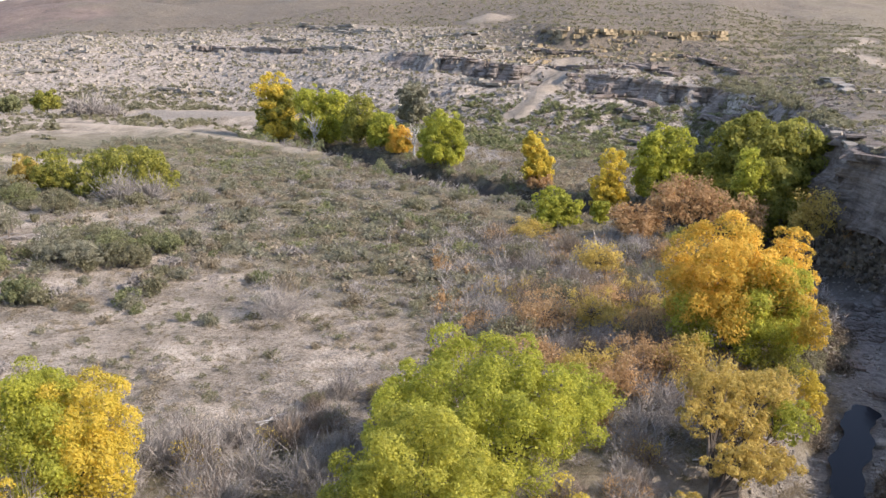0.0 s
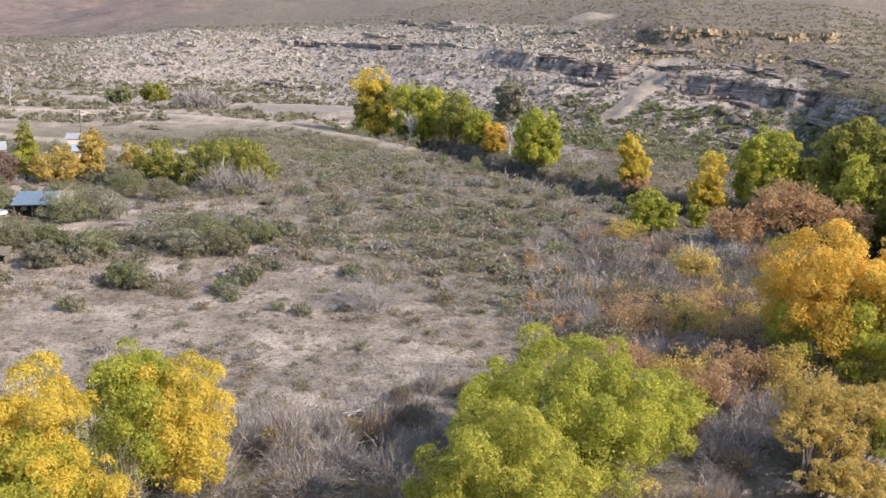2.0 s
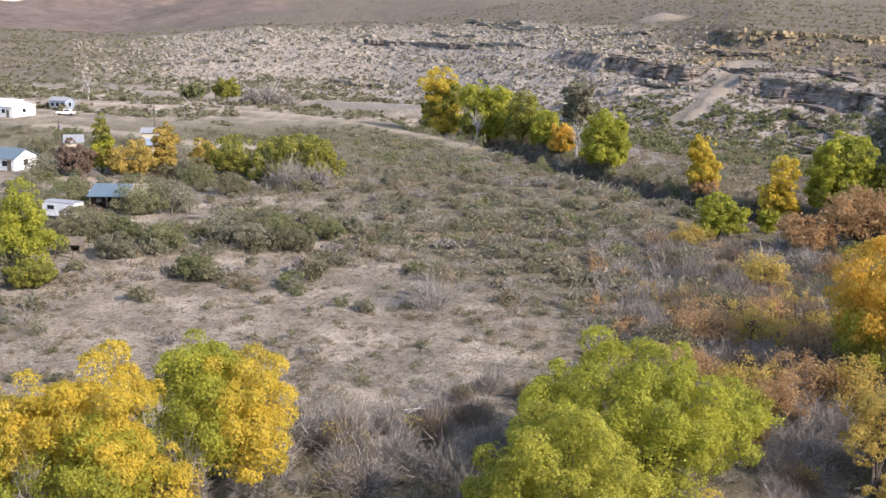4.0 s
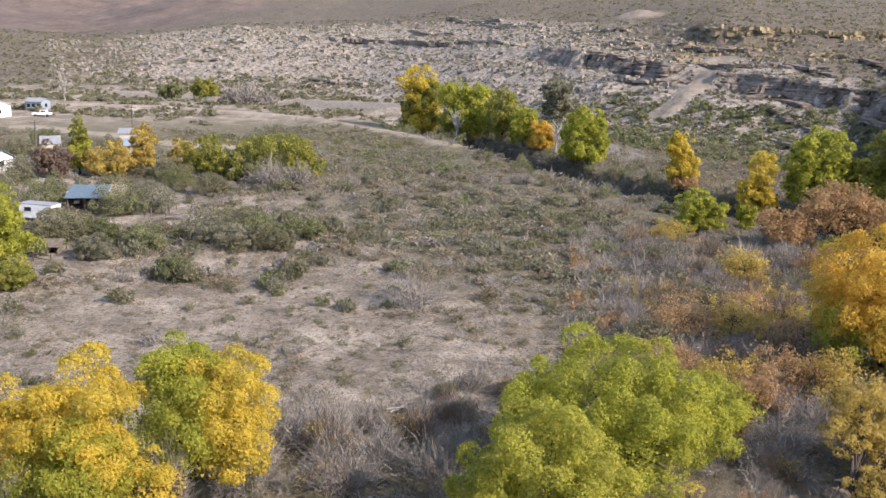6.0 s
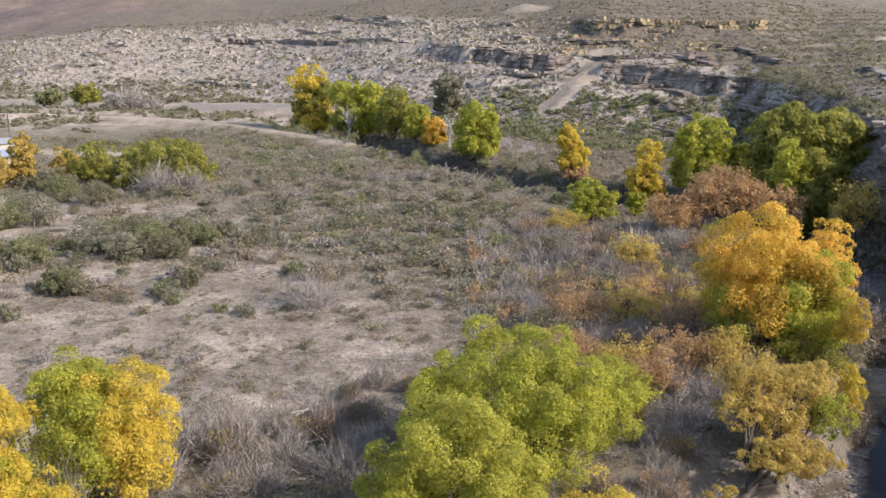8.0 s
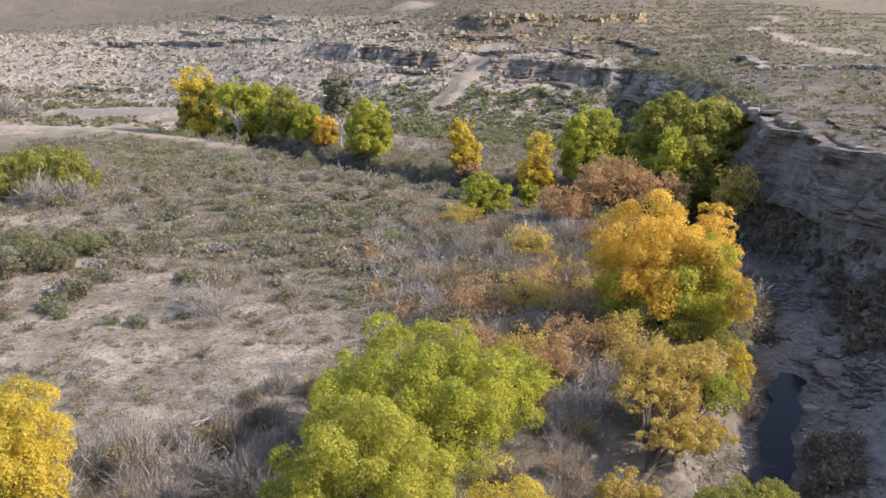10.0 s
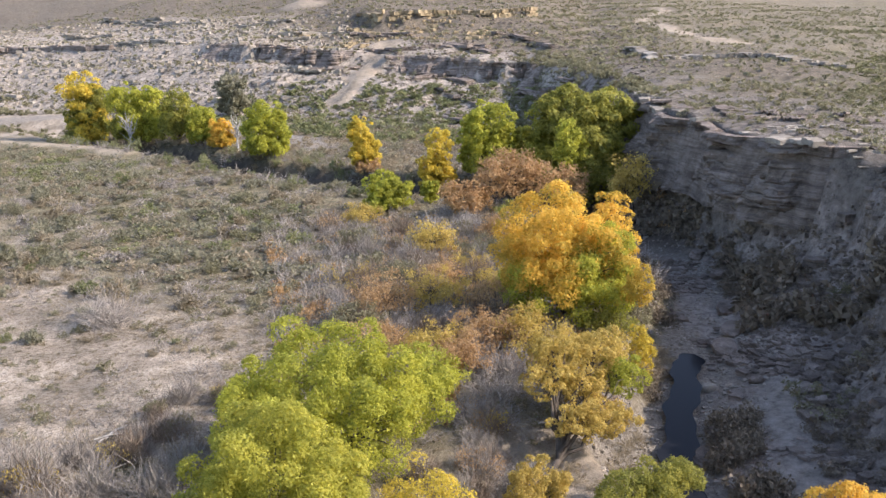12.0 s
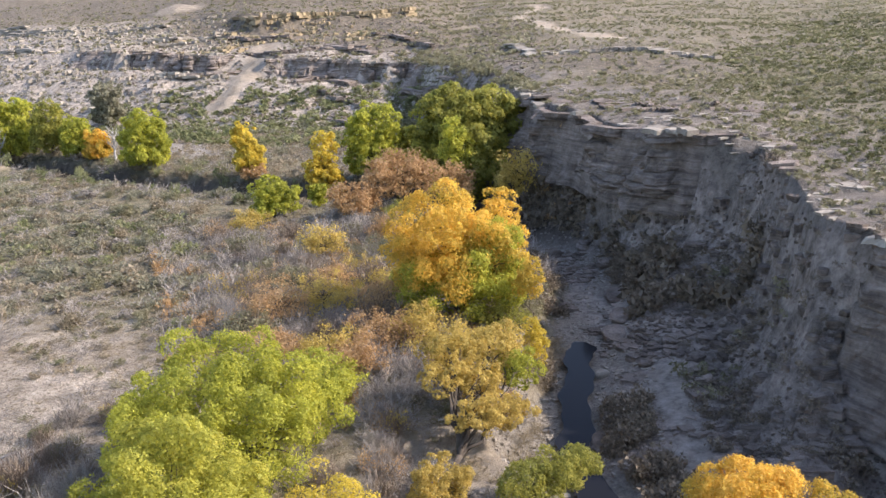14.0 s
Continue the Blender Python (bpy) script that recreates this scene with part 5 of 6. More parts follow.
# hillsides
scatter("hill_scrub", "dark scrub dotted over the rocky hillside", "shrubs", spread(14000, -42, 24, 255, 700, lambda x, y, r, az, z: (r > np.interp(az, AZ, FOOT)) & (to_line(x, y, SLIDE)[0] > 4) & (np.hypot((x - HEAP[0]) / 14, (y - HEAP[1]) / 22) > 1), (0.5, 1.6), (0.6, 1.0), 6, G, 1.3), leafy_tiny, SAGE)
scatter("hill_brush", "brown dry scrub dotted over the hillside", "shrubs", spread(9000, -42, 26, 270, 900, lambda x, y, r, az, z: (r > np.interp(az, AZ, FOOT)) & (to_line(x, y, SLIDE)[0] > 4) & (np.hypot((x - HEAP[0]) / 14, (y - HEAP[1]) / 22) > 1), (0.4, 1.0), (0.5, 0.9), 6, G, 1.3), leafy_tiny, DRYBRUSH)
scatter("gap_scrub", "dull scrub on the slope between two cliffs", "shrubs", spread(1500, 15.5, 24, 165, 300, lambda x, y, r, az, z: (to_line(x, y, CREEK)[0] > 7) & (r > np.interp(az, AZ, FOOT)) & (r < np.interp(az, AZ, RIM_R) + 25), (0.7, 1.9), (0.6, 1.0), 6, G), leafy_mid, SAGE)
scatter("rim_scrub", "low dry scrub near the rim of the bench", "shrubs", spread(3400, 19, 52, 75, 185, lambda x, y, r, az, z: (r > np.interp(az, AZ, RIM_R) + 1.5) & patchy(x * 0.7 + y * 0.5, y, 9, -0.35, 53), (0.35, 1.1), (0.5, 0.9), 6, G), leafy_mid, SAGE)
scatter("bench_scrub", "scattered scrub on the stony bench", "shrubs", spread(9500, 17, 52, 170, 620, lambda x, y, r, az, z: (r > np.interp(az, AZ, RIM_R) + 3) & (to_line(x, y, TRACK)[0] > 3.5), (0.5, 1.5), (0.5, 0.9), 6, G), leafy_tiny, SAGE)
scatter("near_creosote", "olive-green creosote bushes near the rim of the bench", "shrubs", spread(2600, 32, 54, 95, 210, lambda x, y, r, az, z: (r > np.interp(az, AZ, RIM_R) + 18) & (az + 6 * fbm(x, y, 40.0, 3, 51) > 37), (0.4, 1.0), (0.6, 0.95), 6, G), leafy_mid, CREOSOTE)
scatter("bench_creosote", "olive-green creosote bushes over the bench", "shrubs", spread(8500, 30, 54, 205, 430, lambda x, y, r, az, z: (r > np.interp(az, AZ, RIM_R) + 22) & (az + 6 * fbm(x, y, 40.0, 3, 51) > 36), (0.5, 1.2), (0.6, 0.9), 6, G), leafy_tiny, CREOSOTE)
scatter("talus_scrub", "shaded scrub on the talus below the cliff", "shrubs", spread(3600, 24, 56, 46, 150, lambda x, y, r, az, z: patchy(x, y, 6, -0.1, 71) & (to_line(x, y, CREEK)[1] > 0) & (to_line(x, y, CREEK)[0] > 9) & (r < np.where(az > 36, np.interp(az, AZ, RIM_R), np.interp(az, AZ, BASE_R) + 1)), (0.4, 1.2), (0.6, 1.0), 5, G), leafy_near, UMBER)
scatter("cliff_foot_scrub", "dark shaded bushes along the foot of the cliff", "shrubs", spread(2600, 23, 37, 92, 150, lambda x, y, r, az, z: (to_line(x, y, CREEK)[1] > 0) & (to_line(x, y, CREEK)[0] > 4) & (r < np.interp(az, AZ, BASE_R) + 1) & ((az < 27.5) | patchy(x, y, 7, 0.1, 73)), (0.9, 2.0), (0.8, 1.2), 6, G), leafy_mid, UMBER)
scatter("talus_green", "dull green bushes scattered on the shaded talus", "shrubs", spread(700, 25, 50, 60, 130, lambda x, y, r, az, z: patchy(x, y, 8, 0.25, 74) & (to_line(x, y, CREEK)[1] > 0) & (to_line(x, y, CREEK)[0] > 8) & (r < np.interp(az, AZ, RIM_R) - 2), (0.6, 1.4), (0.7, 1.1), 5, G), leafy_near, SAGE)
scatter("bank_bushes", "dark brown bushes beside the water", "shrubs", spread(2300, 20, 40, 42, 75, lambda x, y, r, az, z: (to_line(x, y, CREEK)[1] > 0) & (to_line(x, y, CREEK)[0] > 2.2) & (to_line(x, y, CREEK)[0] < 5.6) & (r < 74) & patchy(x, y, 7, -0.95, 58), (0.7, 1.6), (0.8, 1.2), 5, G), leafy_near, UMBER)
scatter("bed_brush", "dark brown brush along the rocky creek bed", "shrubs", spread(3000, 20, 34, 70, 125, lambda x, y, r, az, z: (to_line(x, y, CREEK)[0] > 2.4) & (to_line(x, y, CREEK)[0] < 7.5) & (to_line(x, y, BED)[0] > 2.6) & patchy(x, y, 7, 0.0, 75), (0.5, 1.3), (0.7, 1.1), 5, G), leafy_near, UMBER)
scatter("water_grass", "tan reeds and dry grass at the edge of the water", "grass", spread(900, 20, 32, 48, 90, lambda x, y, r, az, z: (to_line(x, y, CREEK)[0] > 2.0) & (to_line(x, y, CREEK)[0] < 5.5) & (to_line(x, y, CREEK)[1] < 0) & patchy(x, y, 5, -0.1, 76), (0.4, 1.0), (0.8, 1.4), 5, G), twig_near, DRYBRUSH)
scatter("open_shrubs", "scattered low shrubs on open silt", "shrubs", spread(420, -42, 10, 58, 118, lambda x, y, r, az, z: terrace(x, y, r, az, z), (0.4, 1.1), (0.5, 0.9), 5, G), leafy_far, SAGE)
scatter("hill_green", "dull green scrub on the lower hill", "shrubs", spread(2600, -42, -24, 410, 720, lambda x, y, r, az, z: az + 2.5 * fbm(x, y, 30.0, 4, 21) < -26, (0.8, 1.8), (0.5, 0.8), 6, G), leafy_tiny, SAGE)
scatter("bank_saplings", "pale thin saplings along the creek bank", "saplings", spread(2600, -13, 21, 130, 280, lambda x, y, r, az, z: (to_line(x, y, CREEK)[0] > 5.5) & (to_line(x, y, CREEK)[0] < 12) & (to_line(x, y, CREEK)[1] > 0) & patchy(x, y, 14, -0.35, 59), (0.8, 1.7), (1.2, 2.3), 6, G), leafy_far, DRYBRUSH)
scatter("bank_willows", "dull olive willows along the creek bank", "saplings", spread(1300, -13, 21, 130, 280, lambda x, y, r, az, z: (to_line(x, y, CREEK)[0] > 4.5) & (to_line(x, y, CREEK)[0] < 10) & patchy(x, y, 14, -0.1, 57), (0.9, 2.0), (1.0, 2.0), 6, G), leafy_far, SHRUBGREEN)

# ---- rocks ----


def stone(g, cut=0.35):
    """An irregular angular stone of about unit size: a box with its corners pushed and chopped."""
    bm = bmesh.new()
    bmesh.ops.create_cube(bm, size=1.0)
    bmesh.ops.subdivide_edges(bm, edges=bm.edges[:], cuts=1, use_grid_fill=True)
    for v in bm.verts:
        n = v.co.normalized()
        v.co = v.co.lerp(n * 0.62, cut) * g.uniform(0.82, 1.12)
    bm.verts.ensure_lookup_table()
    vs = np.array([tuple(v.co) for v in bm.verts])
    bmesh.ops.triangulate(bm, faces=bm.faces[:])
    fs = np.array([[v.index for v in f.verts] for f in bm.faces])
    bm.free()
    return vs, fs


SG = np.random.default_rng(5)
STONES = [stone(SG, 0.45) for _ in range(10)]


def chip(g):
    """A small angular stone: six-sided, with uneven corners."""
    v = np.array([(x, y, z) for x in (-0.5, 0.5) for y in (-0.5, 0.5) for z in (-0.5, 0.5)]) * g.uniform(0.55, 1.2, (8, 3))
    return v, np.array([(0, 1, 3), (0, 3, 2), (4, 6, 7), (4, 7, 5), (0, 4, 5), (0, 5, 1), (2, 3, 7), (2, 7, 6), (0, 2, 6), (0, 6, 4), (1, 5, 7), (1, 7, 3)])


CHIPS = [chip(SG) for _ in range(10)]


def ashlar(g):
    """A cracked bedding block: flat-faced, its edges broken unevenly."""
    bm = bmesh.new()
    bmesh.ops.create_cube(bm, size=1.0)
    bmesh.ops.subdivide_edges(bm, edges=[q for q in bm.edges if abs(q.verts[0].co.x - q.verts[1].co.x) > 0.5], cuts=3, use_grid_fill=True)
    for v in bm.verts:
        v.co += Vector((g.normal() * 0.02, g.normal() * 0.09, g.normal() * 0.05))
    bmesh.ops.triangulate(bm, faces=bm.faces[:])
    bm.verts.index_update()
    vs, fs = np.array([tuple(v.co) for v in bm.verts]), np.array([[v.index for v in f.verts] for f in bm.faces])
    bm.free()
    return vs, fs


SLABS = [ashlar(SG) for _ in range(12)]


def rubble(name, label, spots, shapes, material, flat=0.6):
    """Loose stones as one object: (x, y, z, size, -, shape, turn)."""
    vs, fs, n = [], [], 0
    for x, y, z, s, h, k, t in spots:
        v, f = shapes[int(k)]
        c, q = math.cos(t), math.sin(t)
        sx, sy, sz = s, s * (0.6 + 0.35 * math.sin(t * 7)), s * flat
        p = v * (sx, sy, sz)
        vs.append(np.stack([p[:, 0] * c - p[:, 1] * q + x, p[:, 0] * q + p[:, 1] * c + y, p[:, 2] + z + 0.2 * sz], 1))
        fs.append(f + n)
        n += len(v)
    return tagged(new(name, mesh_from(name, np.concatenate(vs), np.concatenate(fs), material)), label, "rocks", kind="stuff")


rubble("hill_rubble", "pale broken limestone over the white hillside", spread(11000, -30, 6, 300, 640, lambda x, y, r, az, z: (r > np.interp(az, AZ, FOOT) + 5) & (r < np.interp(az, AZ, RIM_R) + 130) & patchy(x, y, 35, -0.5, 61), (0.5, 2.2), (1, 1), 10, SG), CHIPS, PALEROCK)
rubble("cliff_rubble", "broken rock below the far cliff", spread(2600, 0, 24, 200, 400, lambda x, y, r, az, z: (r > np.interp(az, AZ, FOOT)) & (to_line(x, y, SLIDE)[0] > 4), (0.4, 1.3), (1, 1), 10, SG), CHIPS, ROCK)
rubble("talus", "shaded broken limestone on the creek's steep side", spread(4400, 23, 58, 46, 150, lambda x, y, r, az, z: (to_line(x, y, CREEK)[1] > 0) & (to_line(x, y, CREEK)[0] > np.where(r < 82, 9.0, 4.0)) & (r < np.where(az > 36, np.interp(az, AZ, RIM_R), np.interp(az, AZ, BASE_R) + 2)), (0.2, 1.1), (1, 1), 10, SG), STONES, ROCK)
rubble("talus_boulders", "shaded boulders in bands on the steep talus", spread(1500, 30, 56, 48, 110, lambda x, y, r, az, z: patchy(x * 0.4, y * 1.3, 5, 0.25, 78) & (to_line(x, y, CREEK)[1] > 0) & (to_line(x, y, CREEK)[0] > 9.5) & (r < np.interp(az, AZ, RIM_R)), (0.5, 1.8), (1, 1), 12, SG), SLABS, ROCK, 0.45)
rubble("talus_chips", "small shaded stones on the creek's steep side", spread(20000, 23, 58, 46, 150, lambda x, y, r, az, z: patchy(x, y, 5, -0.3, 72) & (to_line(x, y, CREEK)[1] > 0) & (to_line(x, y, CREEK)[0] > np.where(r < 82, 8.5, 4.0)) & (r < np.where(az > 36, np.interp(az, AZ, RIM_R), np.interp(az, AZ, BASE_R) + 2)), (0.15, 0.5), (1, 1), 10, SG), CHIPS, ROCK)
rubble("creek_stones", "grey stones along the creek", spread(15000, 10, 40, 40, 175, lambda x, y, r, az, z: (to_line(x, y, CREEK)[0] > np.where(r < 88, 1.3, 0.0)) & (to_line(x, y, CREEK)[0] < 6.5), (0.08, 0.55), (1, 1), 10, SG), CHIPS, COBBLE)
rubble("bed_slabs", "grey slabs and small boulders in the dry creek bed", spread(3600, 20, 35, 62, 125, lambda x, y, r, az, z: (to_line(x, y, BED)[0] < 3.6) & (to_line(x, y, CREEK)[0] > np.where(r < 90, 1.6, 0.0)) & patchy(x, y, 6, -0.1, 77), (0.25, 1.3), (1, 1), 12, SG), SLABS, ROCK, 0.35)
rubble("bar_cobbles", "pale cobbles on the gravel bar", spread(2600, 17, 30, 48, 76, lambda x, y, r, az, z: np.hypot((x - 25.5) / 3.6, (y - 62) / 9.0) < 1.1, (0.1, 0.4), (1, 1), 10, SG), CHIPS, COBBLE)
rubble("litter", "small stones and broken wood on the silt", spread(3600, -40, 18, 44, 120, lambda x, y, r, az, z: terrace(x, y, r, az, z), (0.07, 0.26), (1, 1), 10, SG), CHIPS, COBBLE, 0.4)
rubble("shelf_slabs", "flat pale slabs along the rim of the bench", spread(3200, 20, 50, 74, 190, lambda x, y, r, az, z: (r > np.interp(az, AZ, RIM_R)) & (r < np.interp(az, AZ, RIM_R) + 26) & patchy(x * 0.5, y * 1.4, 8, 0.05, 67), (0.3, 1.3), (1, 1), 10, SG), SLABS, PALEROCK, 0.16)
rubble("bench_stones", "loose pale stones on the bench", spread(1500, 18, 52, 80, 330, lambda x, y, r, az, z: (r > np.interp(az, AZ, RIM_R)), (0.2, 0.7), (1, 1), 10, SG), CHIPS, PALEROCK)
rubble("ochre_blocks", "tumbled ochre sandstone blocks below the upper ledge", spread(700, 3, 17, 335, 378, lambda x, y, r, az, z: (to_line(x, y, SLIDE)[0] > 6) & patchy(x, y, 14, 0.0, 66), (0.7, 2.4), (1, 1), 10, SG), STONES, OCHREROCK)


BLOCKS = {}


def rock_face(name, label, az0, az1, inset, low, high, length, thick, material, seed, singly=True, out=0.8, at=None, shapes=None, batter=0.14, follow=False, push=0.0, gaps=0.06):
    """A bedded rock step along the rim of the valley side: courses of cracked blocks, each its own piece."""
    g = np.random.default_rng(seed)
    line = at or (lambda a: np.interp(a, AZ, RIM_R))

    def radius(a):
        r = float(line(a))
        x, y = np.array([r * math.sin(radians(a))]), np.array([r * math.cos(radians(a))])
        return r - float(wander(x, y)[0]) * min(max(r / 150, 0.5), 2.0)
    a0 = radians(az0)
    r0 = float(radius(az0))
    x0, y0 = r0 * math.sin(a0), r0 * math.cos(a0)
    top = thing(name, x0, y0, 0.0, label, "cliff")
    shapes = shapes or SLABS
    meshes = BLOCKS.setdefault(material.name, [mesh_from("block", v, f, material) for v, f in shapes])
    pieces, az = [], az0
    n_layer = 0
    z = low
    while z < high:
        h = g.uniform(*thick)
        back = inset + out * g.uniform(-0.5, 0.9)
        az = az0
        while az < az1:
            r = float(radius(az))
            ln = g.uniform(*length)
            step_az = math.degrees(ln / r)
            mid = az + step_az / 2
            rm = float(radius(mid))
            ra, rb = float(radius(az)), float(radius(az + step_az))
            pa = Vector((ra * math.sin(radians(az)), ra * math.cos(radians(az)), 0))
            pb = Vector((rb * math.sin(radians(az + step_az)), rb * math.cos(radians(az + step_az)), 0))
            d = pb - pa
            face = Vector((d.y, -d.x, 0)).normalized()
            if face.dot(pa) > 0:
                face = -face
            c = (pa + pb) / 2 + face * (back * 0.4 + g.uniform(-0.4, 0.4) * out + 0.1 + (high - z) * batter + push)
            zz = z + h / 2 + 0.35 * math.sin(mid * 0.9 + n_layer)
            if follow:
                zz = gz(c.x, c.y) + z + 0.1
            if zz < gz(c.x, c.y) + 2.5 + (high - low) and g.random() > gaps:
                pieces.append((c, zz, d.length * 1.08, g.uniform(1.6, 3.0), h * g.uniform(0.95, 1.12), math.atan2(d.y, d.x) + g.normal() * 0.06, int(g.integers(0, len(meshes)))))
            az += step_az
        z += h * 0.96
        n_layer += 1
    rest = []
    for k, (c, zz, lx, ly, lz, turn, s) in enumerate(pieces):
        m = Matrix.Translation((c.x - x0, c.y - y0, zz)) @ pose(0, 0, 0, g.normal() * 3, g.normal() * 2.5, math.degrees(turn)) @ Matrix.Diagonal((lx, ly, lz, 1))
        if singly and k < 300:
            b = part("block", meshes[s], top)
            b.matrix_basis = m
        else:
            v, f = shapes[s]
            rest.append((v @ np.array(m.to_3x3()).T + np.array(m.translation), f))
    if rest:
        tagged(part("far_blocks" if singly else "rock", mesh_from("far_blocks", *joined(rest), material), top), kind="stuff")
    return top


def cliff(name, label, az0, az1, cell, seed, depth=0.8, cap=2.0):
    """A rock step in one sheet: beds of uneven thickness that stand out or weather back, split by upright joints, with loose slabs along its rim."""
    g = np.random.default_rng(seed)
    a = np.radians(np.linspace(az0, az1, 400))
    rim, base = np.interp(np.degrees(a), AZ, RIM_R), np.interp(np.degrees(a), AZ, BASE_R)
    for _ in range(2):
        w = wander(rim * np.sin(a), rim * np.cos(a)) * np.clip(rim / 150, 0.5, 2.0)
        rim = np.interp(np.degrees(a), AZ, RIM_R) - w
    px, py = rim * np.sin(a), rim * np.cos(a)
    gone = np.concatenate([[0], np.cumsum(np.hypot(np.diff(px), np.diff(py)))])
    n = int(gone[-1] / cell)
    s = np.linspace(0, gone[-1], n)
    x, y, aa, run = np.interp(s, gone, px), np.interp(s, gone, py), np.interp(s, gone, np.degrees(a)), np.interp(s, gone, np.interp(np.degrees(a), AZ, RIM_R) - base)
    lo, hi = np.interp(aa, AZ, BASE_Z) - 1.0, np.interp(aa, AZ, RIM_Z) + 0.35 * wild(s / 9, s * 0, seed) + 0.2 * wild(s / 2.6, s * 0, seed + 1)
    k = max(2, int(1.2 / cell))
    tx, ty = np.gradient(np.convolve(np.pad(x, k, "edge"), np.ones(2 * k + 1) / (2 * k + 1), "valid")), np.gradient(np.convolve(np.pad(y, k, "edge"), np.ones(2 * k + 1) / (2 * k + 1), "valid"))
    ln = np.hypot(tx, ty)
    fx, fy = ty / ln, -tx / ln
    flip = np.where(fx * x + fy * y > 0, -1, 1)
    fx, fy = fx * flip, fy * flip
    rows = int((hi - lo).max() / cell)
    u = np.linspace(0, 1, rows)[None, :]
    z = lo[:, None] + (hi - lo)[:, None] * u
    cuts = np.cumsum(g.choice([0.35, 0.6, 1.0, 1.6, 2.4, 3.2], 60))
    lift = z - lo.min() + (0.6 * wild(s / 22, s * 0 + 3, seed) + 0.55 * wild(s / 7.5, s * 0 + 7, seed))[:, None]
    bed = np.searchsorted(cuts, lift)
    S = np.broadcast_to(s[:, None], z.shape)
    stand = wild(S / 7.0 + bed * 13.7, bed * 5.3, seed + 2) * 0.45 + wild(bed * 3.1, bed * 7.7, seed + 3) * 0.45
    joint = np.abs(wild(S / 4.2 + (bed // 4) * 9.1, (bed // 4) * 2.9, seed + 4))
    overhang = (1.0 if cell < 0.3 else 0.3) * step(0.86, 0.88, u) - (0.9 if cell < 0.3 else 0.2) * step(0.74, 0.78, u) * (1 - step(0.86, 0.88, u))
    gap = np.abs(lift - np.take(np.concatenate([[0], cuts]), bed))
    d = 0.45 + run[:, None] * (1 - u) + depth * (stand + 1.35 * fbm(S, z, 4.0, 5, seed + 5) + overhang - 0.9 * (joint < 0.06) - 0.3 * (gap < cell * 0.9)) + 0.5 * depth * np.abs(fbm(S, z * 0.3, 9.0, 3, seed + 6))
    ends = np.clip(np.minimum(s, s[-1] - s) / 4.0, 0, 1)[:, None]
    d = np.maximum(d, 0.25 + run[:, None] * (1 - u)) * ends - 1.0 * (1 - ends)
    X, Y = x[:, None] + fx[:, None] * d, y[:, None] + fy[:, None] * d
    back = np.array([0.9, cap])[None, :]
    X = np.concatenate([X, X[:, -1:] - fx[:, None] * back], 1)
    Y = np.concatenate([Y, Y[:, -1:] - fy[:, None] * back], 1)
    z = np.concatenate([z, hi[:, None] + 0.08 + 0 * back, hi[:, None] - 0.5 + 0 * back[:, :1]], 1)[:, :X.shape[1]]
    z[:, -1] = hi - 0.4
    top = thing(name, x[0], y[0], 0.0, label, "cliff")
    m = X.shape[1]
    i, j = np.meshgrid(np.arange(n - 1), np.arange(m - 1), indexing="ij")
    faces = np.stack([i * m + j, (i + 1) * m + j, (i + 1) * m + j + 1, i * m + j + 1], -1).reshape(-1, 4)
    part("rock_wall", mesh_from("rock_wall", np.stack([X - x[0], Y - y[0], z], -1).reshape(-1, 3), faces, ROCK), top)
    meshes = [mesh_from("block", v, f, PALEROCK) for v, f in SLABS]
    t = 0.0
    while t < gone[-1] - 2:
        l = g.uniform(1.2, 4.0)
        q = int(min(n - 1, (t + l / 2) / gone[-1] * n))
        if g.random() < 0.32:
            b = part("block", meshes[int(g.integers(0, 12))], top)
            o = float(d[q, -1]) * ends[q, 0] - g.uniform(0.2, 1.6)
            hh = g.uniform(0.25, 0.7)
            b.matrix_basis = Matrix.Translation((x[q] - x[0] + fx[q] * o, y[q] - y[0] + fy[q] * o, hi[q] + hh * 0.35)) @ pose(0, 0, 0, g.normal() * 4, g.normal() * 4, math.degrees(math.atan2(ty[q], tx[q])) + g.normal() * 9) @ Matrix.Diagonal((l, g.uniform(1.0, 2.4), hh, 1))
        t += l
    return top


cliff("creek_cliff", "shaded bedded limestone cliff above the creek", 22.6, 35.2, 0.2, 71, depth=0.95)
cliff("near_cliff", "weathered limestone outcrop over the talus", 42.0, 54.0, 0.2, 72, depth=0.6)
cliff("far_cliff", "long shaded limestone cliff across the valley", 7.9, 17.6, 0.4, 73, depth=1.1)
cliff("far_cliff", "stepped limestone cliff beside a chute of scree", -2.0, 6.2, 0.4, 77, depth=1.2)
rock_face("upper_ledge", "ochre rock ledge high on the slope", 5.5, 16.5, 0.0, 23.5, 29.2, (1.5, 5.0), (0.6, 1.5), OCHREROCK, 74, out=1.8, at=lambda a: np.interp(a, AZ, FAR_R) - 0.5, batter=0.02, push=1.6)
rock_face("hill_outcrop", "dark-cracked limestone outcrop on the white hillside", -13.6, -8.0, 0.0, 12.5, 18.0, (2.0, 7.0), (1.2, 2.6), ROCK, 75, out=2.8)
rock_face("bench_scarp", "low pale rock scarp along the bench", 22.5, 34.0, 0.0, 0.0, 0.9, (0.8, 3.2), (0.35, 0.6), PALEROCK, 76, out=1.2, at=lambda a: np.interp(a, AZ, UP_R), follow=True)

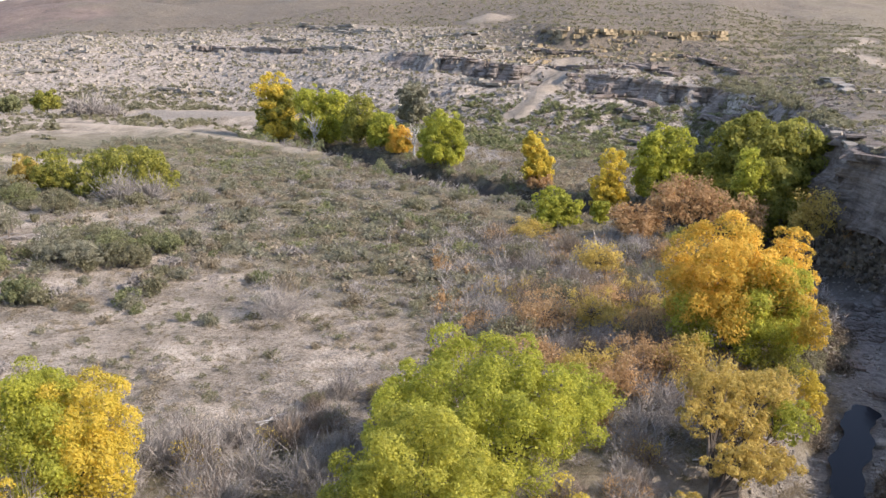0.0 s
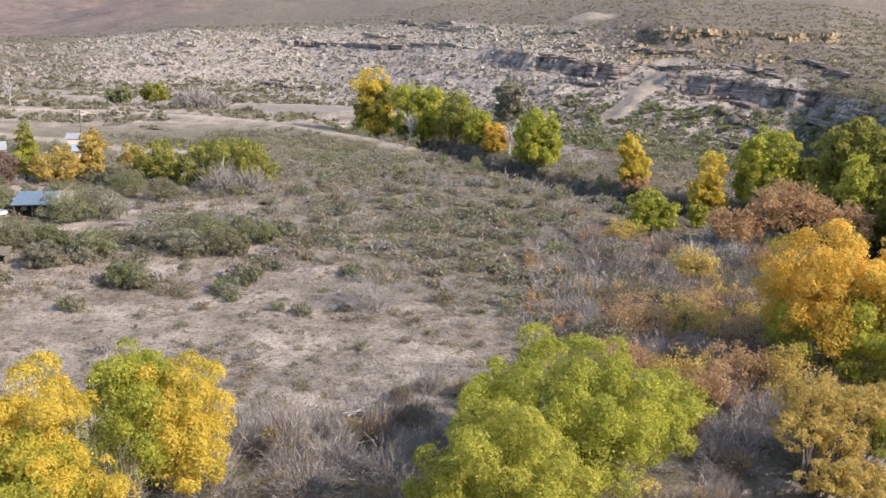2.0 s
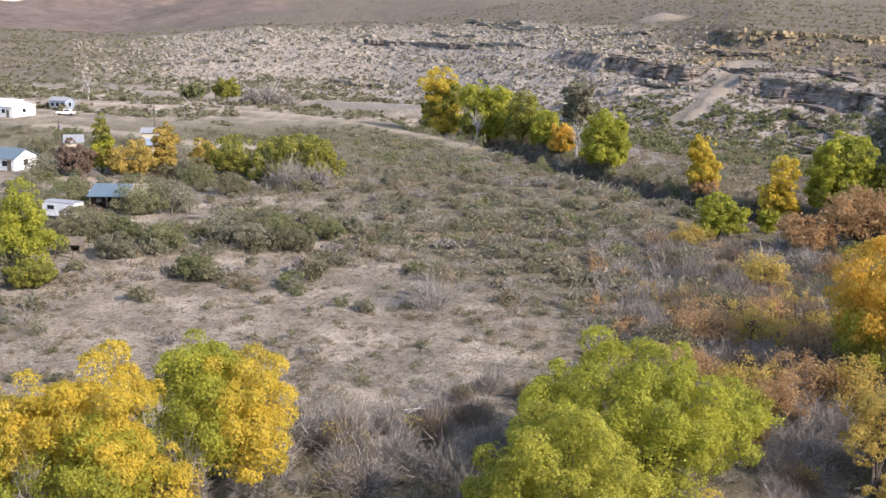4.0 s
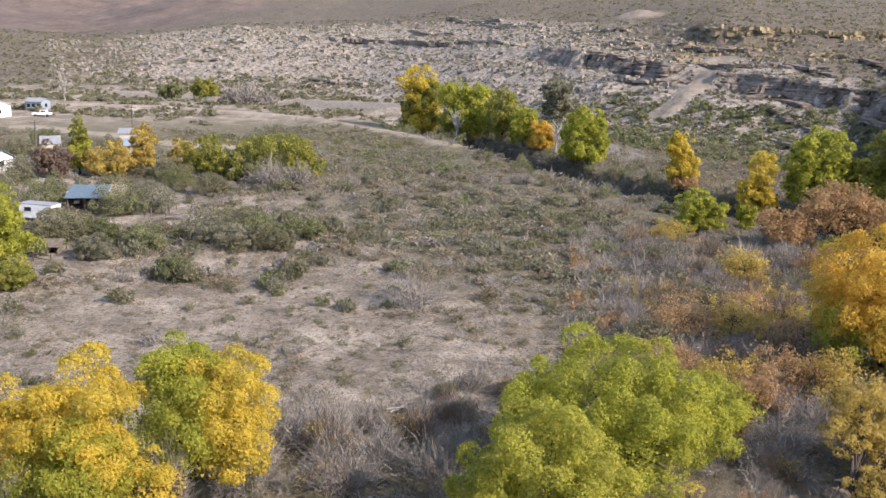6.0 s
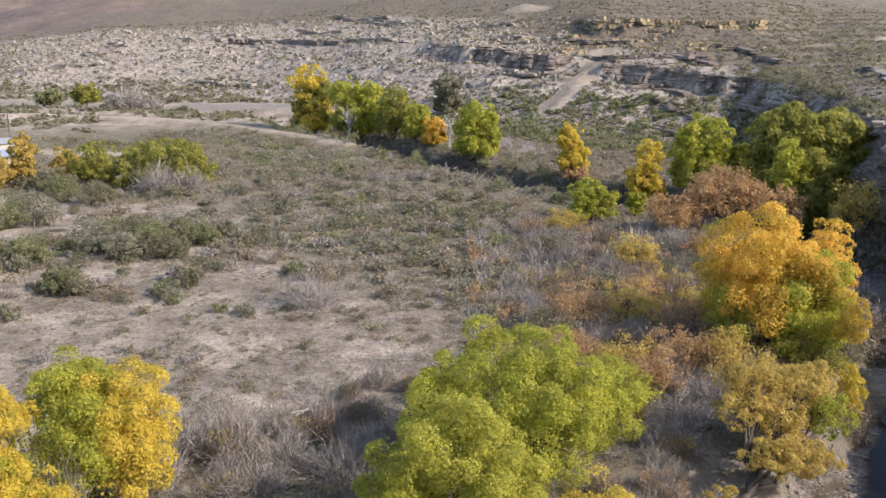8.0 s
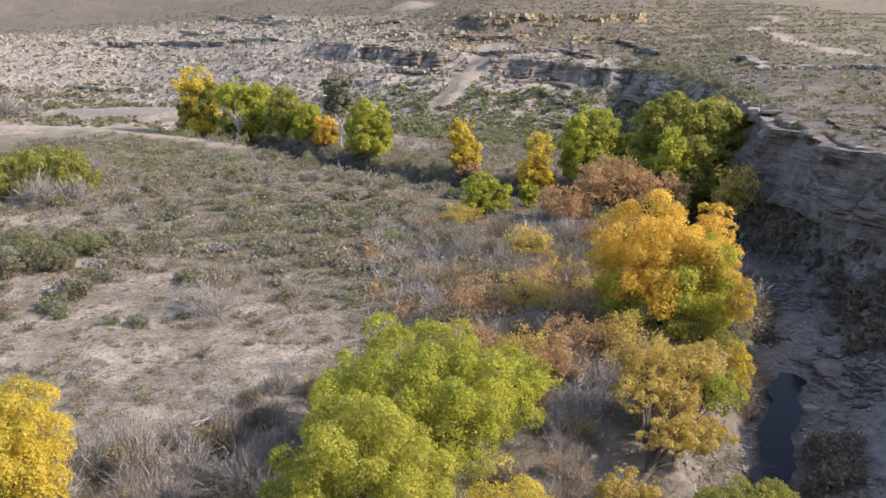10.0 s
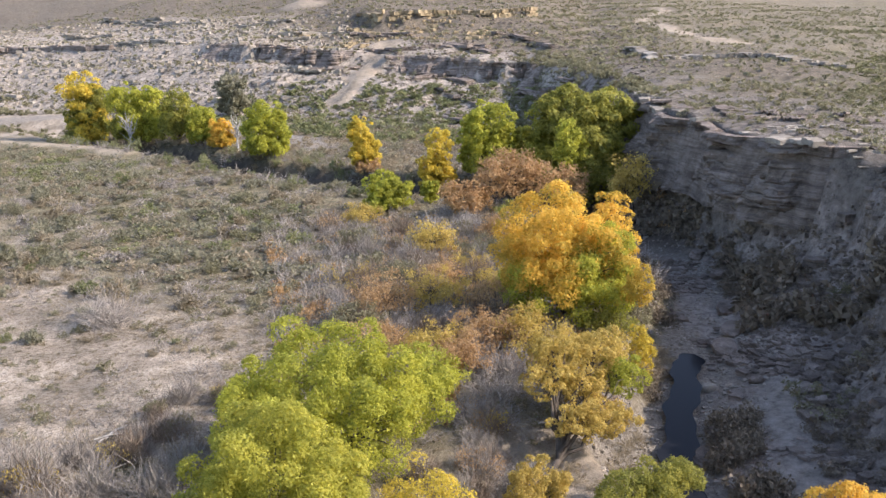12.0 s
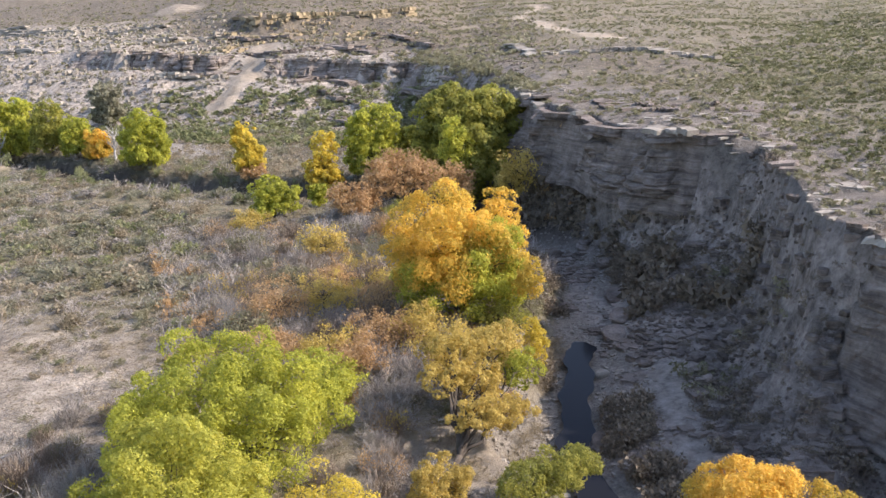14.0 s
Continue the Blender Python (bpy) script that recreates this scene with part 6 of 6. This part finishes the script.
# thin broken ledges along the valley side
lg = np.random.default_rng(31)
for k in range(46):
    a = lg.uniform(-26, 16)
    span = lg.uniform(1.2, 3.6)
    foot, rim = float(np.interp(a, AZ, FOOT)), float(np.interp(a, AZ, RIM_R))
    off = foot + 18 + lg.random() * (rim + (150 if a < 0 else 60) - foot - 18)
    if abs(off - rim) < 7 and a > -1:
        continue
    slope = lg.normal() * 3.0
    rock_face("rock_ledge", "thin pale limestone ledge on the hillside" if a < 3 else "thin weathered rock ledge on the brown slope", a, a + span, 0.0, 0.0, lg.uniform(0.5, 1.5), (1.6, 6.5), (0.5, 0.9), PALEROCK if a < 3 else ROCK, 200 + k, out=1.6, at=lambda q, a=a, off=off, rim=rim, slope=slope: np.interp(q, AZ, RIM_R) - rim + off + slope * (q - a), follow=True)


# low broken steps on the bench above the creek cliff
for k, (a0, a1, off) in enumerate(((24.0, 34.0, 6.0), (27.0, 38.0, 15.0), (36.5, 45.0, 9.0))):
    rock_face("rock_ledge", "low broken limestone step near the cliff's rim", a0, a1, 0.0, 0.0, 0.3, (0.4, 1.3), (0.25, 0.4), ROCK, 300 + k, out=4.0, at=lambda q, off=off, a0=a0: np.interp(q, AZ, RIM_R) + off + 1.4 * (q - a0), follow=True, gaps=0.6)


# ---- the homestead ----


def box(cx, cy, cz, sx, sy, sz, bevel=0.0):
    bm = bmesh.new()
    bmesh.ops.create_cube(bm, size=1.0)
    for v in bm.verts:
        v.co = Vector((v.co.x * sx + cx, v.co.y * sy + cy, v.co.z * sz + cz))
    if bevel:
        bmesh.ops.bevel(bm, geom=bm.edges[:], offset=bevel, segments=2, affect="EDGES", profile=0.6)
    return bm


def made(name, bm, material, parent, label=""):
    me = bpy.data.meshes.new(name)
    bm.to_mesh(me)
    bm.free()
    me.materials.append(material)
    return part(name, me, parent, label)


def sheet(points, thick, ribs=0):
    """A roof plane from four corners, with thickness and raised ribs down the slope."""
    bm = bmesh.new()
    p = [Vector(q) for q in points]
    n = (p[1] - p[0]).cross(p[3] - p[0]).normalized() * thick
    vs = [bm.verts.new(q) for q in p] + [bm.verts.new(q + n) for q in p]
    for f in ((3, 2, 1, 0), (4, 5, 6, 7), (0, 1, 5, 4), (1, 2, 6, 5), (2, 3, 7, 6), (3, 0, 4, 7)):
        bm.faces.new([vs[k] for k in f])
    for k in range(1, ribs):
        t = k / ribs
        a, b = p[0].lerp(p[1], t) + n, p[3].lerp(p[2], t) + n
        w = (p[1] - p[0]).normalized() * 0.03
        q = [bm.verts.new(c) for c in (a - w, a + w, b + w, b - w)] + [bm.verts.new(c + n.normalized() * 0.04) for c in (a - w, a + w, b + w, b - w)]
        for f in ((4, 5, 6, 7), (0, 1, 5, 4), (1, 2, 6, 5), (2, 3, 7, 6), (3, 0, 4, 7)):
            bm.faces.new([q[i] for i in f])
    return bm


def trailer(x, y, turn):
    t = thing("travel_trailer", x, y, gz(x, y), "white boxy travel trailer with grey roof beside bushes", "trailer", turn=turn)
    made("body", box(0, 0, 1.55, 5.4, 2.3, 2.0, 0.08), WHITE, t)
    made("roof", box(0, 0, 2.58, 5.46, 2.36, 0.1, 0.03), GREYROOF, t, "grey weathered roof")
    d = made("door", box(1.2, -1.16, 1.45, 0.65, 0.04, 1.75, 0.01), WHITE, t)
    made("handle", box(1.44, -1.2, 1.4, 0.05, 0.05, 0.14), GLASS, d)
    for wx, wy, sx, sy in ((-1.2, -1.16, 1.1, 0.04), (2.71, 0.1, 0.04, 0.8), (-2.71, 0, 0.04, 1.1)):
        w = made("window", box(wx, wy, 1.85, sx, sy, 0.55), GLASS, t, "dark glass window")
        made("frame", box(wx, wy, 1.54, sx + 0.06, sy + 0.06, 0.06), GREYROOF, w)
    for wy in (-1.0, 1.0):
        bm = bmesh.new()
        bmesh.ops.create_cone(bm, cap_ends=True, segments=16, radius1=0.34, radius2=0.34, depth=0.2, matrix=Matrix.Translation((-0.5, wy, 0.34)) @ Matrix.Rotation(math.pi / 2, 4, "X"))
        made("wheel", bm, TYRE, t, "black rubber wheel")
    made("hitch", box(3.2, 0, 0.55, 1.2, 0.12, 0.12), GREYROOF, t)


def shed(name, x, y, turn, w, d, low, high, roof, wall, label, open_front=False, over=0.35, windows=0):
    """A building under one sloping roof: the front at -y is the low side."""
    t = thing(name, x, y, gz(x, y), label, "shed", turn=turn)
    for nm, bx in (("back_wall", box(0, d / 2, high / 2, w, 0.12, high)),) + (() if open_front else (("front_wall", box(0, -d / 2, low / 2, w, 0.12, low)),)):
        made(nm, bx, wall, t)
    for s in (-1, 1):
        bm = bmesh.new()
        x0 = s * (w / 2 - 0.06)
        pts = [(-d / 2, 0), (d / 2, 0), (d / 2, high), (-d / 2, low)]
        a = [bm.verts.new((x0 - 0.06, p, q)) for p, q in pts]
        b = [bm.verts.new((x0 + 0.06, p, q)) for p, q in pts]
        bm.faces.new(a[::-1]), bm.faces.new(b)
        for k in range(4):
            bm.faces.new([a[k], a[(k + 1) % 4], b[(k + 1) % 4], b[k]])
        made("side_wall", bm, wall, t)
    sl = (high - low) / d
    made("roof", sheet([(-w / 2 - over, -d / 2 - over, low - over * sl + 0.05), (w / 2 + over, -d / 2 - over, low - over * sl + 0.05), (w / 2 + over, d / 2 + over, high + over * sl + 0.05), (-w / 2 - over, d / 2 + over, high + over * sl + 0.05)], 0.06), roof, t, "plain metal roof")
    if open_front:
        for k in range(3):
            made("post", box(-w / 2 + 0.1 + k * (w - 0.2) / 2, -d / 2, low / 2, 0.13, 0.13, low), TIMBER, t)
    for k in range(windows):
        q = made("window", box(-w / 2 + w * (k + 0.7) / (windows + 0.4), -d / 2 - 0.05, low * 0.62, 0.9, 0.06, 0.8), GLASS, t, "dark window")
        made("sill", box(-w / 2 + w * (k + 0.7) / (windows + 0.4), -d / 2 - 0.08, low * 0.62 - 0.43, 1.0, 0.1, 0.06), WHITE, q)
    return t


def house(x, y, turn, w, d, eave, ridge, roof, wall, label, chimney=False):
    """A gabled house, the ridge along its length."""
    t = thing("house", x, y, gz(x, y), label, "house", turn=turn)
    for s in (-1, 1):
        made("long_wall", box(0, s * (d / 2 - 0.1), eave / 2, w, 0.2, eave), wall, t)
        bm = bmesh.new()
        x0 = s * (w / 2 - 0.1)
        pts = [(-d / 2 + 0.2, 0), (d / 2 - 0.2, 0), (d / 2 - 0.2, eave), (0, ridge - 0.12), (-d / 2 + 0.2, eave)]
        a = [bm.verts.new((x0 - 0.1, p, q)) for p, q in pts]
        b = [bm.verts.new((x0 + 0.1, p, q)) for p, q in pts]
        bm.faces.new(a[::-1]), bm.faces.new(b)
        for k in range(5):
            bm.faces.new([a[k], a[(k + 1) % 5], b[(k + 1) % 5], b[k]])
        made("gable_wall", bm, wall, t)
        o = 0.4
        drop = (ridge - eave) / (d / 2) * o
        p = [(-w / 2 - o, s * (d / 2 + o), eave - drop), (w / 2 + o, s * (d / 2 + o), eave - drop), (w / 2 + o, 0, ridge), (-w / 2 - o, 0, ridge)]
        made("roof", sheet(p if s < 0 else [p[1], p[0], p[3], p[2]], 0.08), roof, t)
    for k in range(3):
        q = made("window", box(-w / 2 + w * (k + 0.6) / 3.2, -d / 2 - 0.02, eave * 0.55, 1.0, 0.08, 1.0), GLASS, t, "dark window")
        made("sill", box(-w / 2 + w * (k + 0.6) / 3.2, -d / 2 - 0.06, eave * 0.55 - 0.55, 1.15, 0.14, 0.07), WHITE, q)
    q = made("door", box(w * 0.4, -d / 2 - 0.02, 1.0, 0.9, 0.08, 2.0), TIMBER, t, "brown timber door")
    made("handle", box(w * 0.4 + 0.34, -d / 2 - 0.08, 1.0, 0.08, 0.06, 0.04), GREYROOF, q)
    made("end_window", box(w / 2 + 0.02, 0, eave * 0.55, 0.08, 1.2, 1.0), GLASS, t, "dark window")
    if chimney:
        made("chimney", box(-w * 0.25, 0.4, ridge, 0.5, 0.5, 1.2), CREAM, t)
    return t


def van(x, y, turn, label, paint):
    t = thing("pickup_truck", x, y, gz(x, y), label, "vehicle", turn=turn)
    made("body", box(0, 0, 0.75, 5.2, 1.85, 0.6, 0.1), paint, t)
    made("cab", box(0.5, 0, 1.4, 1.9, 1.7, 0.8, 0.18), paint, t)
    made("windscreen", box(1.38, 0, 1.45, 0.1, 1.4, 0.5), GLASS, t, "dark windscreen")
    for s in (-1, 1):
        made("side_window", box(0.5, s * 0.84, 1.5, 1.3, 0.06, 0.42), GLASS, t, "dark side window")
        for wx in (-1.6, 1.6):
            bm = bmesh.new()
            bmesh.ops.create_cone(bm, cap_ends=True, segments=14, radius1=0.37, radius2=0.37, depth=0.24, matrix=Matrix.Translation((wx, s * 0.82, 0.37)) @ Matrix.Rotation(math.pi / 2, 4, "X"))
            made("wheel", bm, TYRE, t, "black wheel")
    made("bumper", box(2.62, 0, 0.55, 0.12, 1.8, 0.22, 0.03), GREYROOF, t)
    return t


def pole(x, y, h, turn=20):
    t = thing("utility_pole", x, y, gz(x, y) - 0.1, "weathered timber utility pole with crossarm", "pole", "utility poles", turn)
    v, f = tube([Vector((0, 0, 0)), Vector((0.03, 0, h * 0.5)), Vector((0, 0, h))], [0.16, 0.13, 0.1], 10)
    part("post", mesh_from("post", v, f, TIMBER, True), t)
    made("crossarm", box(0, 0, h - 0.5, 1.9, 0.1, 0.12), TIMBER, t)
    for k in (-0.85, -0.3, 0.3, 0.85):
        made("insulator", box(k, 0, h - 0.36, 0.07, 0.07, 0.16, 0.015), CREAM, t)
    bm = bmesh.new()
    bmesh.ops.create_cone(bm, cap_ends=True, segments=14, radius1=0.22, radius2=0.22, depth=0.7, matrix=Matrix.Translation((0.32, 0, h - 1.6)))
    made("transformer", bm, GREYROOF, t, "grey transformer drum")


def fence_post(x, y, h, seed, group):
    g = np.random.default_rng(seed)
    t = thing("fence_post", x, y, gz(x, y) - 0.1, "rough weathered timber fence post", "post", group, g.uniform(0, 90))
    v, f = tube([Vector((0, 0, 0)), Vector((g.normal() * 0.03, 0, h * 0.6)), Vector((g.normal() * 0.07, g.normal() * 0.05, h))], [0.1, 0.09, 0.075], 7)
    part("shaft", mesh_from("shaft", v, f, TIMBER), t)


def rail_fence(points, label, rails=(0.5, 1.0)):
    """Posts and rails along a line on the ground."""
    x0, y0 = points[0]
    z0 = gz(x0, y0)
    t = thing("rail_fence", x0, y0, z0, label, "fence")
    for x, y in points:
        made("post", box(x - x0, y - y0, gz(x, y) - z0 + 0.6, 0.14, 0.14, 1.4, 0.02), TIMBER, t)
    for (xa, ya), (xb, yb) in zip(points, points[1:]):
        for h in rails:
            a = Vector((xa - x0, ya - y0, gz(xa, ya) - z0 + h))
            b = Vector((xb - x0, yb - y0, gz(xb, yb) - z0 + h))
            v, f = tube([a, a.lerp(b, 0.5) - Vector((0, 0, 0.03)), b], [0.06, 0.055, 0.05], 6)
            part("rail", mesh_from("rail", v, f, TIMBER), t)


def log_heap(x, y, n, length, label, seed, material):
    g = np.random.default_rng(seed)
    t = thing("log_heap", x, y, gz(x, y), label, "logs")
    for k in range(n):
        a, d = Vector((g.normal() * 0.3 * length, g.normal() * 0.2 * length, 0.12 + 0.1 * (k % 4))), g.normal() * 0.5
        v = Vector((math.cos(d), math.sin(d) * 0.7, g.normal() * 0.05)) * length * g.uniform(0.3, 0.6)
        part("log", mesh_from("log", *limb(a - v, a + v, 0.09, 0.04, g, 0.05, 4), material, True), t)


trailer(-75.2, 125.2, -6)
shed("carport", -73.0, 135.0, 14, 5.2, 4.6, 2.2, 3.2, TEAL, TIMBER, "open timber carport under a teal metal roof", True)
van(-77.0, 137.5, 120, "white pickup parked beside the carport", WHITE)
house(-110.5, 163.5, -4, 11, 6.5, 2.4, 3.8, TEAL, WHITE, "white low house with a blue-green metal roof")
shed("small_shed", -106.3, 182.5, 30, 3.4, 3.0, 2.6, 3.6, GREYROOF, CREAM, "small pale shed with grey metal roof")
house(-163.0, 243.0, -8, 16, 9, 3.0, 4.6, WHITE, WHITE, "long white house with a bright metal roof", True)
house(-158.0, 266.0, 0, 5, 5, 2.8, 3.6, GREYROOF, BLUEGREY, "small blue-grey house with a dull roof")
van(-149.0, 252.5, 15, "white pickup standing by the far houses", WHITE)
shed("low_barn", -91.0, 190.0, 20, 5.4, 4.0, 2.4, 3.2, BLUEGREY, CREAM, "low outbuilding with pale blue-grey roof")
shed("low_barn", -100.0, 207.0, 20, 6.0, 3.4, 2.3, 3.0, GREYROOF, CREAM, "low outbuilding with worn brown-grey roof")
pole(-103.5, 172.5, 8.6)
pole(-88.0, 188.0, 7.6)
pole(-104.0, 215.0, 8.0)
rail_fence([(-66.5, 104.5), (-63.6, 103.6), (-60.8, 102.8)], "weathered timber rail fence beside a gate")
rail_fence([(-59.4, 106.2), (-57.2, 107.6), (-55.4, 109.2)], "short weathered rail fence among bushes")
shed("hutch", -63.5, 107.2, 15, 2.4, 1.6, 0.9, 1.3, TIMBER, TIMBER, "low brown timber hutch behind a fence", True)
log_heap(-59.5, 99.6, 7, 3.4, "pale weathered planks lying on the ground", 3, PALEBARK)
log_heap(-11.4, 68.6, 6, 2.6, "bleached fallen branches on silt", 4, PALEBARK)
log_heap(-51.0, 160.0, 16, 4.6, "grey heap of dead branches", 5, PALEBARK)
log_heap(-57.0, 130.5, 14, 3.8, "grey heap of cut branches", 6, GREYTWIG)
for k, (x, y) in enumerate(((-59.6, 134.0), (-61.4, 131.6), (-58.2, 129.6), (-63.0, 136.5), (-56.4, 134.8), (-54.0, 137.6), (-64.8, 139.0), (-60.4, 138.6))):
    fence_post(x, y, 1.7, 30 + k, "posts of an old corral")
log_heap(21.0, 62.5, 4, 2.0, "bleached driftwood branch above the hollow", 8, PALEBARK)


def boulder(x, y, sx, sy, sz, turn, label, seed, material):
    g = np.random.default_rng(seed)
    bm = bmesh.new()
    bmesh.ops.create_icosphere(bm, subdivisions=3, radius=0.5)
    for v in bm.verts:
        n = noise.noise(v.co * 2.3 + Vector((seed, 0, 0))) * 0.22 + noise.noise(v.co * 6 + Vector((0, seed, 0))) * 0.06
        v.co = Vector((v.co.x, v.co.y, max(min(v.co.z, 0.36), -0.4))) * (1 + n)
        v.co = Vector((v.co.x * sx, v.co.y * sy, v.co.z * sz))
    me = bpy.data.meshes.new("boulder")
    bm.to_mesh(me)
    bm.free()
    me.materials.append(material)
    ob = new("boulder", me)
    ob.matrix_world = pose(x, y, gz(x, y) + 0.22 * sz, 0, 0, turn)
    tagged(ob, label, "boulder", "boulders by the creek")


for k, (x, y, sx, sy, sz, tn) in enumerate(((24.8, 57.0, 2.6, 1.7, 1.5, 20), (33.0, 66.0, 1.6, 1.0, 0.9, 60), (37.6, 72.0, 1.7, 1.1, 1.0, 10), (31.5, 60.0, 3.6, 2.4, 0.9, 50), (34.0, 63.0, 3.0, 2.0, 0.8, 80), (43.5, 80.5, 5.0, 2.6, 1.0, 60),
                                             (46.5, 84.5, 4.6, 2.4, 0.9, 55), (50.0, 92.0, 5.0, 2.6, 1.0, 60), (55.0, 103.5, 3.0, 2.2, 1.6, 30), (51.0, 112.0, 3.4, 2.4, 1.6, 10), (56.0, 112.0, 2.6, 2.0, 1.8, 70), (41.0, 70.0, 1.4, 1.1, 1.0, 0), (43.0, 63.5, 1.3, 1.0, 0.9, 40))):
    boulder(x, y, sx, sy, sz, tn, "grey limestone boulder beside the creek bed", 40 + k, ROCK if k > 2 else PALEROCK)
